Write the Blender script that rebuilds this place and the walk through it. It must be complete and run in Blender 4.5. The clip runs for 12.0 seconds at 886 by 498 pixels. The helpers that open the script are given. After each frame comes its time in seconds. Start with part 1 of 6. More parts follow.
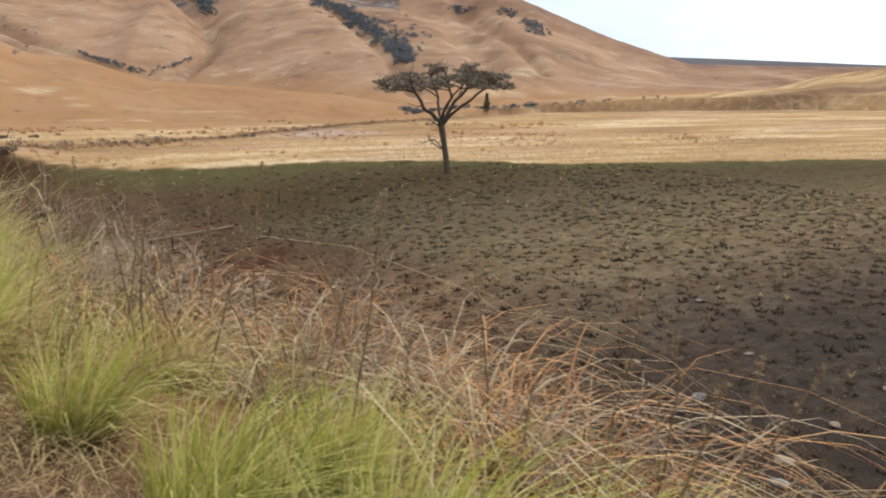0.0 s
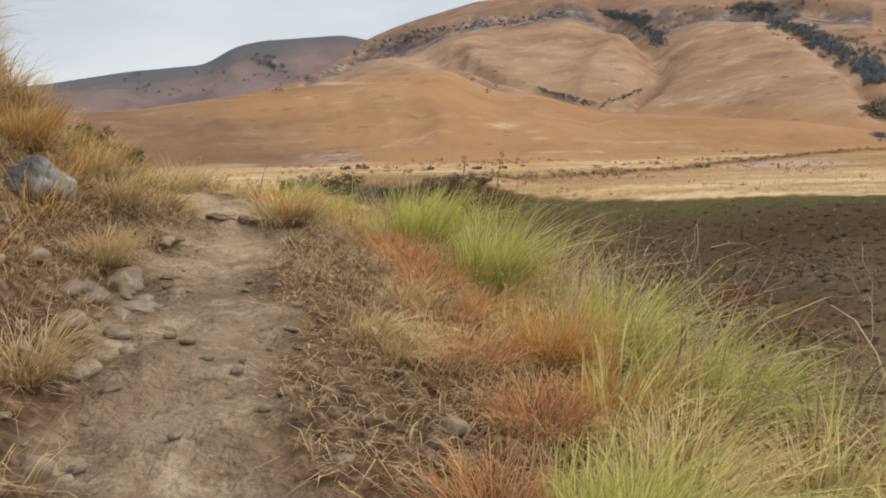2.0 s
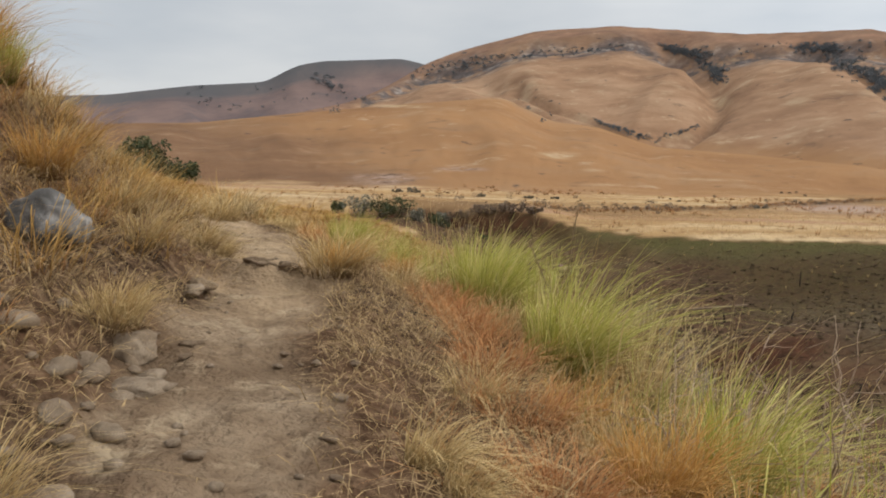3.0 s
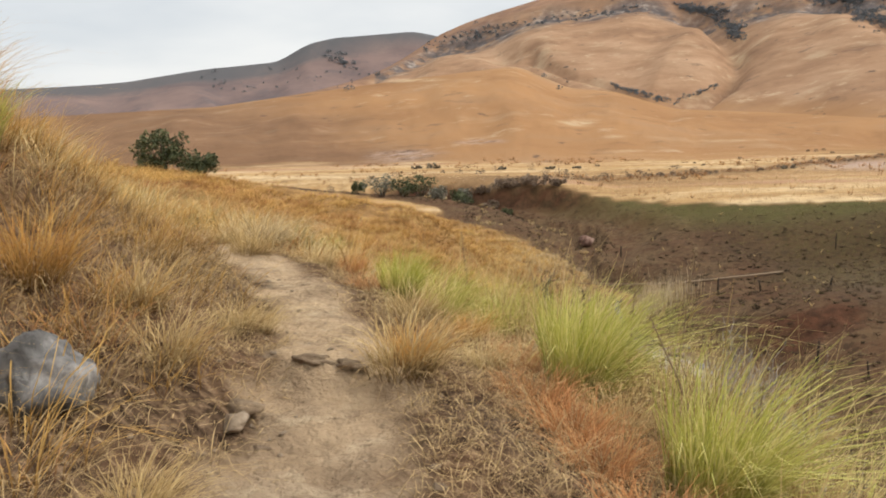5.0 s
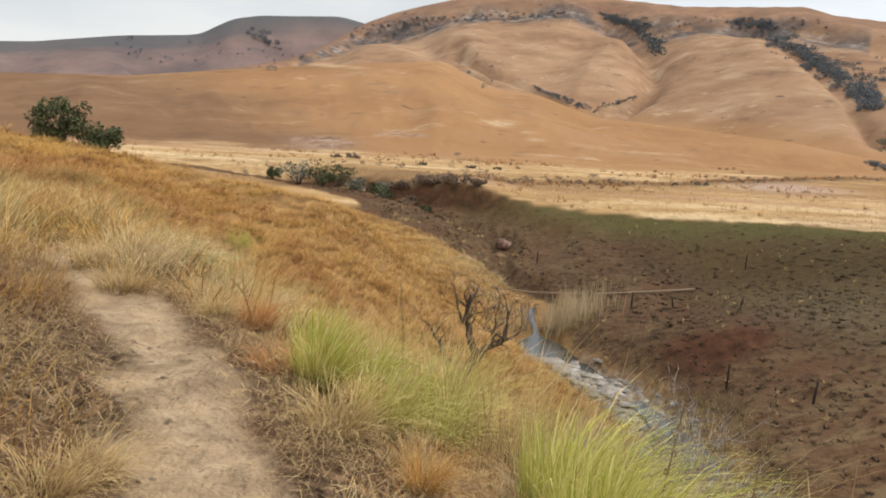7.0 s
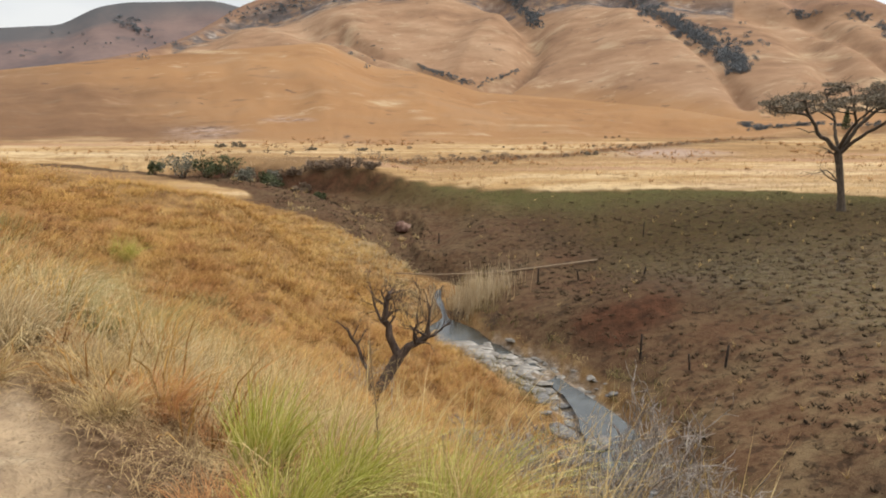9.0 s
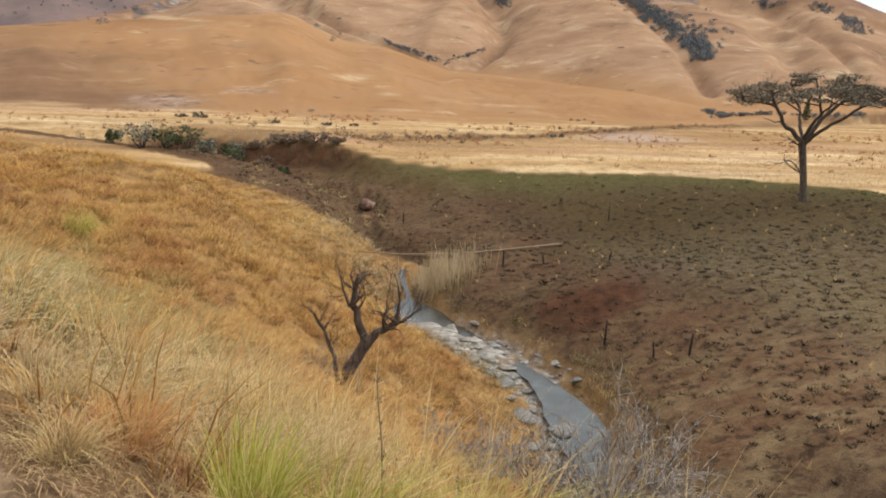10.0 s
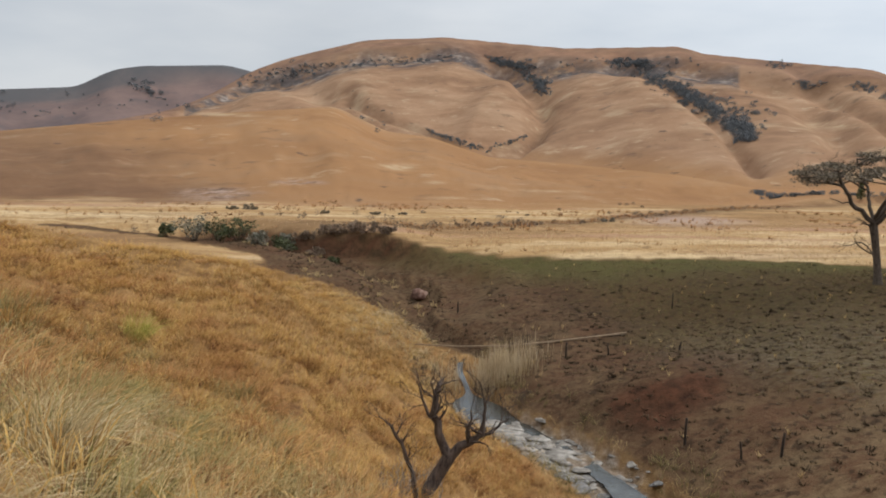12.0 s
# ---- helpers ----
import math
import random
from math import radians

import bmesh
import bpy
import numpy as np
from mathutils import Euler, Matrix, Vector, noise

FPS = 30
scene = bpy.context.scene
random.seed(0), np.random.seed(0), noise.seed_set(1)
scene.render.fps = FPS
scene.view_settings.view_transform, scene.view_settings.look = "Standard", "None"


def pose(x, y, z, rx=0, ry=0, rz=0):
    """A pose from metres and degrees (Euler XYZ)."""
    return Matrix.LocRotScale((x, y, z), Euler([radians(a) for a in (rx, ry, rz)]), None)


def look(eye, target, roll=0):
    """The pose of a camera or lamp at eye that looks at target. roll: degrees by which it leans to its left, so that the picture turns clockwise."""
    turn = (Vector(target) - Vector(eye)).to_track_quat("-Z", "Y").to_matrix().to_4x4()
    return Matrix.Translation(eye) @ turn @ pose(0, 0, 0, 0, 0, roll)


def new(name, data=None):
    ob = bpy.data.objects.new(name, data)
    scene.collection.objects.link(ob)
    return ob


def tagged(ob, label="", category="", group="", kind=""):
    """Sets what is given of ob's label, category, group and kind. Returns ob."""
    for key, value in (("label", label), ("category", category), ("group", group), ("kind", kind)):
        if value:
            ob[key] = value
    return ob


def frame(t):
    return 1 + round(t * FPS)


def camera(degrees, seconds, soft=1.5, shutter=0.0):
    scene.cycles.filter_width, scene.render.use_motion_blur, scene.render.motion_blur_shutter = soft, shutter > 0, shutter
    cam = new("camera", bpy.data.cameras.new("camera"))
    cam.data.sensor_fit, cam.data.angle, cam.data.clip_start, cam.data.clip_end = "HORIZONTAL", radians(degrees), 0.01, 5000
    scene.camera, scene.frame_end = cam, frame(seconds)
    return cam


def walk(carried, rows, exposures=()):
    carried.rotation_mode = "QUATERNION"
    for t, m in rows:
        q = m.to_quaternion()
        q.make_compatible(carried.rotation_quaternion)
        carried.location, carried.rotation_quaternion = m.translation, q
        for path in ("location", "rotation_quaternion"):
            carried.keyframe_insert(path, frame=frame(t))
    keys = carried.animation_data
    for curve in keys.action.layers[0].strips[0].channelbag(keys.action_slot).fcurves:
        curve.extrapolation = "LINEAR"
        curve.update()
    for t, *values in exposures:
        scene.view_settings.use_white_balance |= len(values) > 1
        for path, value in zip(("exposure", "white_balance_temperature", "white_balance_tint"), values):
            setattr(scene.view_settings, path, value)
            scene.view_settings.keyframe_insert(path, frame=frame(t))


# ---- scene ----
cam = camera(55.9, 12.0, soft=1.9, shutter=0.12)
PATH = [
    (0, (-0.456, 1.15, 0.628), (0.419, 2.905, 0.236), 0.4),
    (0.5, (-0.893, 1.756, 0.62), (-0.36, 3.653, 0.273), 0.1),
    (1, (-1.493, 2.438, 0.686), (-1.423, 4.411, 0.363), 0.7),
    (1.5, (-1.846, 2.899, 0.806), (-1.875, 4.883, 0.557), -0.9),
    (2, (-1.915, 3.42, 0.838), (-2.025, 5.392, 0.524), -1.6),
    (2.5, (-1.963, 3.863, 0.933), (-2.191, 5.838, 0.713), 3.2),
    (3, (-2.1, 4.228, 0.94), (-2.322, 6.2, 0.686), 1.1),
    (3.2, (-2.138, 4.417, 0.95), (-2.305, 6.384, 0.632), 1.3),
    (4.8, (-2.615, 5.217, 1.309), (-2.851, 7.173, 0.965), -0.9),
    (5, (-2.621, 5.375, 1.382), (-2.892, 7.331, 1.063), -1.7),
    (5.5, (-2.768, 5.886, 1.5), (-2.924, 7.851, 1.165), 2.0),
    (6, (-2.913, 6.314, 1.613), (-2.837, 8.275, 1.229), 1.9),
    (6.5, (-2.96, 6.786, 1.634), (-3.025, 8.764, 1.34), 1.0),
    (6.7, (-3.009, 6.987, 1.62), (-3.092, 8.961, 1.312), 2.6),
    (8.3, (-3.262, 8.555, 1.479), (-3.228, 10.514, 1.077), 2.0),
    (8.5, (-3.379, 8.786, 1.466), (-3.257, 10.754, 1.132), 2.4),
    (9, (-3.621, 9.087, 1.63), (-3.432, 11.043, 1.255), 0.4),
    (9.5, (-3.75, 9.457, 1.643), (-3.546, 11.403, 1.227), -1.4),
    (10, (-3.864, 9.851, 1.667), (-3.582, 11.785, 1.242), 2.5),
    (10.5, (-4.054, 10.298, 1.69), (-3.828, 12.247, 1.303), 1.7),
    (11, (-4.193, 10.885, 1.612), (-3.994, 12.84, 1.242), 2.4),
    (11.5, (-4.432, 11.471, 1.541), (-4.216, 13.441, 1.269), 3.0),
    (12, (-4.698, 11.945, 1.651), (-4.521, 13.925, 1.425), 1.1),
]

# exposure and the walk
walk(cam, [(t, look(eye, aim, roll)) for t, eye, aim, roll in PATH],
     [(0.0, 0.12, 6200, 10), (1.0, 0.03, 6400, 10), (2.5, -0.03, 6500, 10), (3.0, -0.2, 6600, 10), (5.0, 0.22, 6800, 10), (6.5, 0.14, 6750, 10), (8.5, 0.24, 6700, 10), (9.5, 0.12, 6800, 10), (10.5, 0.26, 6550, 10), (11.5, 0.2, 6400, 10), (12.0, -0.19, 6450, 10)])

# ---- sky and sun: bright overcast, the zenith brighter than the horizon ----
world = bpy.data.worlds.new("sky")
scene.world = world
world.use_nodes = True
wn, wl = world.node_tree.nodes, world.node_tree.links
wn.clear()
w_out, w_bg = wn.new("ShaderNodeOutputWorld"), wn.new("ShaderNodeBackground")
w_sky = wn.new("ShaderNodeTexSky")
w_sky.sky_type, w_sky.sun_disc = "NISHITA", False
w_sky.sun_elevation, w_sky.sun_rotation = radians(41), radians(82)
w_co, w_sep = wn.new("ShaderNodeTexCoord"), wn.new("ShaderNodeSeparateXYZ")
w_map = wn.new("ShaderNodeMapping")
w_map.inputs["Scale"].default_value = (1.6, 1.6, 6.0)
w_noise = wn.new("ShaderNodeTexNoise")
w_noise.inputs["Scale"].default_value, w_noise.inputs["Detail"].default_value, w_noise.inputs["Roughness"].default_value = 1.7, 5.0, 0.5
w_ramp = wn.new("ShaderNodeValToRGB")
w_ramp.color_ramp.elements[0].position, w_ramp.color_ramp.elements[0].color = 0.3, (0.60, 0.66, 0.73, 1)
w_ramp.color_ramp.elements[1].position, w_ramp.color_ramp.elements[1].color = 0.68, (0.82, 0.85, 0.88, 1)
w_up = wn.new("ShaderNodeMapRange")
w_up.inputs["From Min"].default_value, w_up.inputs["From Max"].default_value = 0.15, 1.0
w_up.inputs["To Min"].default_value, w_up.inputs["To Max"].default_value = 1.0, 2.3
w_mul = wn.new("ShaderNodeVectorMath")
w_mul.operation = "SCALE"
w_dim = wn.new("ShaderNodeVectorMath")
w_dim.operation = "SCALE"
w_dim.inputs["Scale"].default_value = 0.08
w_mix = wn.new("ShaderNodeMix")
w_mix.data_type = "RGBA"
w_mix.inputs["Factor"].default_value = 0.9
wl.new(w_co.outputs["Generated"], w_map.inputs["Vector"])
wl.new(w_map.outputs["Vector"], w_noise.inputs["Vector"])
wl.new(w_co.outputs["Generated"], w_sep.inputs["Vector"])
wl.new(w_sep.outputs["Z"], w_up.inputs["Value"])
wl.new(w_noise.outputs["Fac"], w_ramp.inputs["Fac"])
wl.new(w_ramp.outputs["Color"], w_mul.inputs["Vector"])
w_side = wn.new("ShaderNodeMapRange")
w_side.inputs["From Min"].default_value, w_side.inputs["From Max"].default_value = -0.05, 0.75
w_side.inputs["To Min"].default_value, w_side.inputs["To Max"].default_value = 0.97, 1.45
w_both = wn.new("ShaderNodeMath")
w_both.operation = "MULTIPLY"
wl.new(w_sep.outputs["X"], w_side.inputs["Value"])
wl.new(w_up.outputs["Result"], w_both.inputs[0])
wl.new(w_side.outputs["Result"], w_both.inputs[1])
wl.new(w_both.outputs["Value"], w_mul.inputs["Scale"])
wl.new(w_sky.outputs["Color"], w_dim.inputs["Vector"])
wl.new(w_dim.outputs["Vector"], w_mix.inputs["A"])
wl.new(w_mul.outputs["Vector"], w_mix.inputs["B"])
wl.new(w_mix.outputs["Result"], w_bg.inputs["Color"])
wl.new(w_bg.outputs["Background"], w_out.inputs["Surface"])

sun = new("sun", bpy.data.lights.new("sun", "SUN"))
sun.data.energy, sun.data.angle, sun.data.color = 1.5, radians(16), (1.0, 0.95, 0.88)
sun.matrix_world = look((60, 8, 52), (0, 0, 0))

# ---- terrain ----
EYE_REF = (-4.0, 10.0, 1.5)


def smooth(a, b, v):
    u = np.clip((v - a) / (b - a), 0, 1)
    return u * u * (3 - 2 * u)


def vnoise(x, y, seed=0):
    """Smooth value noise in -1..1 on a unit lattice."""
    xi, yi = np.floor(x), np.floor(y)
    u, v = x - xi, y - yi
    u, v = u * u * (3 - 2 * u), v * v * (3 - 2 * v)

    def h(a, b):
        s = np.sin(a * 127.1 + b * 311.7 + seed * 74.7) * 43758.5453
        return (s - np.floor(s)) * 2 - 1
    return (h(xi, yi) * (1 - u) + h(xi + 1, yi) * u) * (1 - v) + (h(xi, yi + 1) * (1 - u) + h(xi + 1, yi + 1) * u) * v


def fbm(x, y, seed=0, octaves=4):
    out, amp = 0, 1.0
    for k in range(octaves):
        out = out + amp * vnoise(x * 2 ** k, y * 2 ** k, seed + k)
        amp *= 0.5
    return out / 1.9


def line(v, *pairs):
    """A soft line through (at, value) pairs, averaged a little so that it has no kinks."""
    a, b = zip(*pairs)
    v = np.asarray(v, float)
    d = 0.06 * np.maximum(np.abs(v), 6)
    return (np.interp(v - d, a, b) + 2 * np.interp(v, a, b) + np.interp(v + d, a, b)) / 4


def path_x(y):
    return line(y, (-10, 1.6), (-2, 0.7), (1, -0.35), (2.4, -1.25), (4, -2.05), (6, -2.95), (7.6, -3.4), (9.4, -3.72), (10.6, -4.15),
                (11.7, -4.65), (12.6, -5.15), (14.3, -6.3), (20, -9.5), (26, -12.5), (36, -18), (57, -29), (90, -50), (200, -120))


def path_z(y):
    return line(y, (-10, -1.4), (1.2, -0.66), (3.8, -0.36), (6.2, -0.03), (9.4, 0.06), (10.6, -0.03), (12.5, 0.02), (16, -0.15), (20, -0.5),
                (26, -1.0), (36, -1.4), (57, -1.6), (70, -4), (90, -8), (200, -8.5))


def stream_x(y):
    return line(y, (-40, 12), (0, 9.5), (20, 8), (41, 7.2), (45, 8.2), (48, 8.1), (51, 7.8), (54, 6.9), (57, 5.6), (61.5, 2.3), (65, 1.8), (69, 2.5), (80, 1.5), (97, 0.2),
                (106, -5), (115, -14), (121, -24), (128, -36), (160, -90)) + 1.6 * np.sin(np.asarray(y) / 3.7) * smooth(72, 80, np.asarray(y, float)) * (1 - smooth(104, 112, np.asarray(y, float)))


def stream_z(y):
    return np.interp(y, (-40, 75, 97, 120, 140), (-14.75, -14.75, -13.2, -11.0, -8.8))


def valley(x, y):
    """The path's ledge, the bank above it and the valley with the stream below, lofted between lines that run along y."""
    px, pz, sx, sz = path_x(y), path_z(y), stream_x(y), stream_z(y)
    feats = [
        (px - 70, line(y, (-10, 17), (10, 14), (35, 9), (60, 4), (90, -4), (130, -8.5))),
        (px - 9, line(y, (-10, 3.2), (4, 4.2), (8, 4.3), (11, 3.0), (16, 2.2), (25, 0.8), (36, 0.0), (57, -0.9), (75, -5), (95, -8.4), (130, -8.5))),
        (px - 2.4, pz + line(y, (-10, 0.9), (3, 1.3), (7, 1.8), (9, 1.75), (11, 1.45), (13, 0.95), (15, 0.5), (20, 0.3), (60, 0.2), (95, 0))),
        (px - 1.0, pz + line(y, (-10, 0.3), (3, 0.4), (7, 0.50), (9, 0.46), (11, 0.42), (13, 0.36), (16, 0.12), (60, 0.05), (95, 0))),
        (px - 0.36, pz + 0.03),
        (px + 0.40, pz),
        (line(y, (-10, 3.6), (1, 1.9), (3, 1.6), (4.5, 1.35), (6, 0.3), (8, -1.2), (11, -2.1), (13.5, -3.2), (16, -4.5), (20, -5.6), (26, -6.6), (33, -8.2), (45, -10.5), (60, -12), (75, -18), (95, -26), (130, -60)),
         line(y, (-10, -2.0), (1, -1.2), (4, -1.05), (6, -0.8), (8, -0.55), (11, -0.5), (16, -1.25), (20, -2.5), (26, -3.5), (33, -4.7), (45, -4.7), (60, -4.6), (68, -6.2), (80, -8.6), (130, -8.6))),
        (line(y, (-10, 6), (5, 4), (15, 2.2), (22, 0.9), (33, -2.6), (45, -3.2), (60, -3.4), (70, -4.0), (80, -5.5), (97, -8), (106, -14), (130, -50)),
         line(y, (-10, -7), (5, -6.4), (15, -5.6), (22, -6.1), (33, -8.85), (45, -9.5), (54, -10.6), (62, -11.6), (70, -10.4), (80, -11.2), (97, -9.6), (106, -9.0), (130, -8.7))),
        (sx - 2.6, sz + line(y, (-10, 1.0), (48, 0.7), (53, 0.3), (60, 0.12), (65, 0.2), (70, 0.9), (80, 1.3), (130, 0.3))),
        (sx - 1.5, sz), (sx + 1.5, sz),
        (sx + 1.95, sz + 0.75),
        (sx + 5, np.maximum(sz + 0.9, -12.75 + 0 * y)),
        (sx + 9, line(y, (-10, -11.3), (45, -11.4), (56, -11.5), (70, -12.7), (85, -11.8), (110, -9.3), (130, -8.6))),
        (sx + 16, line(y, (-10, -9.8), (47, -10.0), (58, -9.9), (68, -11.5), (77, -12.15), (88, -10.8), (105, -8.8), (130, -8.5))),
        (sx + 28, line(y, (-10, -9.1), (58, -9.2), (70, -9.6), (85, -9.3), (105, -8.6), (130, -8.5))),
        (sx + 46, -8.4 + 0 * y),
        (sx + 400, -8.4 + 0 * y)]
    z = feats[0][1] + 0.0 * x
    for (xa, za), (xb, zb) in zip(feats, feats[1:]):
        xb = np.maximum(xb, xa + 0.05)
        u = np.clip((x - xa) / (xb - xa), 0, 1)
        z = np.where(x >= xa, za + (zb - za) * (0.55 * u + 0.45 * u * u * (3 - 2 * u)), z)
    return z


def polar(x, y):
    dx, dy = x - EYE_REF[0], y - EYE_REF[1]
    return np.degrees(np.arctan2(dx, dy)), np.hypot(dx, dy)


def rise(a, r):
    return EYE_REF[2] + r * np.tan(np.radians(a))


def bline(th, *pairs):
    a, b = zip(*pairs)
    return (np.interp(th - 0.5, a, b) + 2 * np.interp(th, a, b) + np.interp(th + 0.5, a, b)) / 4


def ravine(th, f, width, *course):
    """1 in the crease whose bearing changes with the height up the slope, 0 beside it."""
    fs, ts = zip(*course)
    wide = width * (0.5 + 0.8 * f)
    return np.exp(-((th - np.interp(f, fs, ts)) / wide) ** 2) * smooth(fs[0] - 0.06, fs[0] + 0.04, f) * (1 - smooth(fs[-1] - 0.02, fs[-1] + 0.1, f))


def hills(th, r):
    ra = bline(th, (-180, 150), (-60, 150), (-23, 174), (2, 154), (13, 168), (26, 205), (33, 245), (43, 310), (60, 360), (100, 260), (180, 150))
    za = bline(th, (-180, -8), (-23, -8.6), (26, -8.5), (33, -6.9), (43, -4.4), (60, -3), (180, -8))
    rb = bline(th, (-180, 400), (-40, 420), (-23, 400), (-2, 440), (4, 450), (8, 420), (13, 380), (20, 325), (25, 280), (30, 300), (43, 400), (60, 450), (180, 400))
    zb = rise(bline(th, (-180, 3), (-60, 2), (-40, 0.3), (-22.8, 0.9), (-16.4, 1.68), (-9.5, 2.43), (-2.4, 3.05), (1.1, 1.45), (4, 1.15), (7.9, -0.13), (13.3, -0.49),
                    (20.7, -1.08), (25.3, -1.8), (30, -1.75), (43, -0.9), (48.6, -0.45), (51.8, 0.45), (54, 0.75), (60, 1.3), (100, 3), (180, 3)), rb)
    rv = rb * 1.22
    zv = zb - bline(th, (-180, 4), (-22, 22), (-4, 24), (2, 16), (9, 10), (20, 8), (28, 6), (34, 2), (180, 1.5))
    rc = bline(th, (-180, 900), (-23, 640), (-16, 760), (-8, 1080), (5, 1050), (20, 950), (32, 850), (43, 780), (60, 900), (180, 900))
    zc = rise(bline(th, (-180, 5), (-60, 2), (-30, 0.2), (-22, 0.85), (-16.3, 1.75), (-13, 2.5), (-11, 3.3), (-9.4, 4.2), (-7.8, 5.2), (-5.8, 6.0), (-0.6, 7.42), (4.7, 7.76), (9, 7.45),
                    (13, 7.12), (20.3, 7.2), (21.7, 6.72), (31.6, 5.55), (33.4, 4.8), (37.8, 2.95), (43.2, 1.15), (54, 1.0), (100, 4), (180, 5)), rc)
    rd = 1900 + 0 * th
    zd = rise(bline(th, (-180, 4), (-45, 1.8), (-32, 2.35), (-28, 2.6), (-22.7, 3.4), (-18.5, 3.75), (-16.3, 4.95), (-14.5, 5.3), (-9.4, 5.6), (-7.8, 5.25), (-4, 4), (10, 3), (60, 0.9), (180, 4)), rd)
    fa = np.clip((r - ra) / (rb - ra), 0, 1)
    fc = np.clip((r - rv) / (rc - rv), 0, 1)
    fd = np.clip((r - rc * 1.3) / (rd - rc * 1.3), 0, 1)
    z = za + (zb - za) * (0.45 * fa + 0.55 * fa ** 1.6 * (1.6 - 0.6 * fa))
    z = z + 4.5 * fbm(th / 5, r / 110, 11, 4) * np.sin(np.pi * fa)
    up = 0.86 * fc ** 0.92 + 0.10 * smooth(0.80, 0.86, fc) + 0.04 * fc
    zup = zv + (zc - zv) * up
    folds = np.sin(np.pi * np.clip(fc, 0, 1)) ** 0.8
    zup = zup + folds * (11 * fbm(th / 5.5 + 1.3 * fc, fc * 1.8 - th / 14, 21, 2) - 9 * np.abs(fbm(th / 4.2 - 1.2 * fc, fc * 0.9 + th / 19, 33, 2)))
    cut = 6 * ravine(th, fc, 0.9, (0.14, 25.3), (0.3, 23.4), (0.5, 21.2), (0.7, 18.7), (0.88, 16.3))
    cut = cut + 9 * ravine(th, fc, 0.9, (0.02, 8.2), (0.18, 11.0), (0.4, 11.7), (0.65, 10.8), (0.86, 8.2))
    cut = cut + 9 * ravine(th, fc, 0.8, (0.25, 34), (0.5, 31.6), (0.75, 29.0), (0.9, 27.6))
    # the broad hollows that leave rounded spurs between them
    cut = cut + 7 * ravine(th, fc, 2.6, (0.10, 25.6), (0.3, 24.2), (0.5, 22.2), (0.7, 19.6), (0.88, 17.0))
    cut = cut + 11 * ravine(th, fc, 2.2, (0.02, 7.6), (0.18, 10.2), (0.4, 11.6), (0.65, 11.0), (0.86, 8.6))
    cut = cut + 10 * ravine(th, fc, 1.6, (0.2, 30.5), (0.5, 29.0), (0.8, 26.4))
    cut = cut + 12 * ravine(th, fc, 1.8, (0.05, 0.5), (0.3, -1.6), (0.6, -4.0), (0.8, -5.5))
    cut = cut + 6 * ravine(th, fc, 0.5, (0.03, 7.0), (0.12, 4.6), (0.22, 1.2), (0.4, -1.5))
    zup = zup - cut
    z = np.where(r > rb, zb + (zv - zb) * smooth(0, 1, (r - rb) / (rv - rb)), z)
    z = np.where(r > rv, zup, z)
    back = zc - (25 + 0.3 * np.maximum(zc, 0)) * smooth(1.0, 1.3, r / rc)
    z = np.where(r > rc, back, z)
    mesa = back + (zd - back) * (0.5 * fd ** 1.3 + 0.32 * smooth(0.6, 0.97, fd) + 0.18 * smooth(0.93, 0.99, fd))
    mesa = mesa + np.sin(np.pi * fd) * (26 * fbm(th / 4.2 + fd, fd * 2.0 - th / 11, 41, 2) - 34 * np.abs(fbm(th / 3.6 + 1.5 * fd, fd - th / 17, 43, 2)))
    z = np.where(r > rc * 1.3, mesa, z)
    z = np.where(r > rd, zd - (r - rd) * 0.08, z)
    return z, fa, fc, fd, ra, rb, rv, rc


def burn_far(x):
    """How far ahead the burnt ground reaches, along x."""
    return np.interp(x, (-60, -40, -24, -17, -11, -5.6, -1.5, 3.6, 8, 12, 16.5, 22, 28, 34, 39, 45, 54, 70, 95, 160, 400),
                     (128, 126, 123, 120, 117, 114, 111.5, 107.6, 105, 102.5, 100, 99, 98, 96.5, 93.5, 88, 80.2, 76.5, 70, 58, 40)) + 1.2 * fbm(x / 5, x * 0 + 3, 5, 3)


def spur_end(x):
    return np.interp(x, (-30, -20, -10.5, -6.3, -1, 3, 5), (103, 97, 89.2, 85.5, 81.5, 78.5, 75))


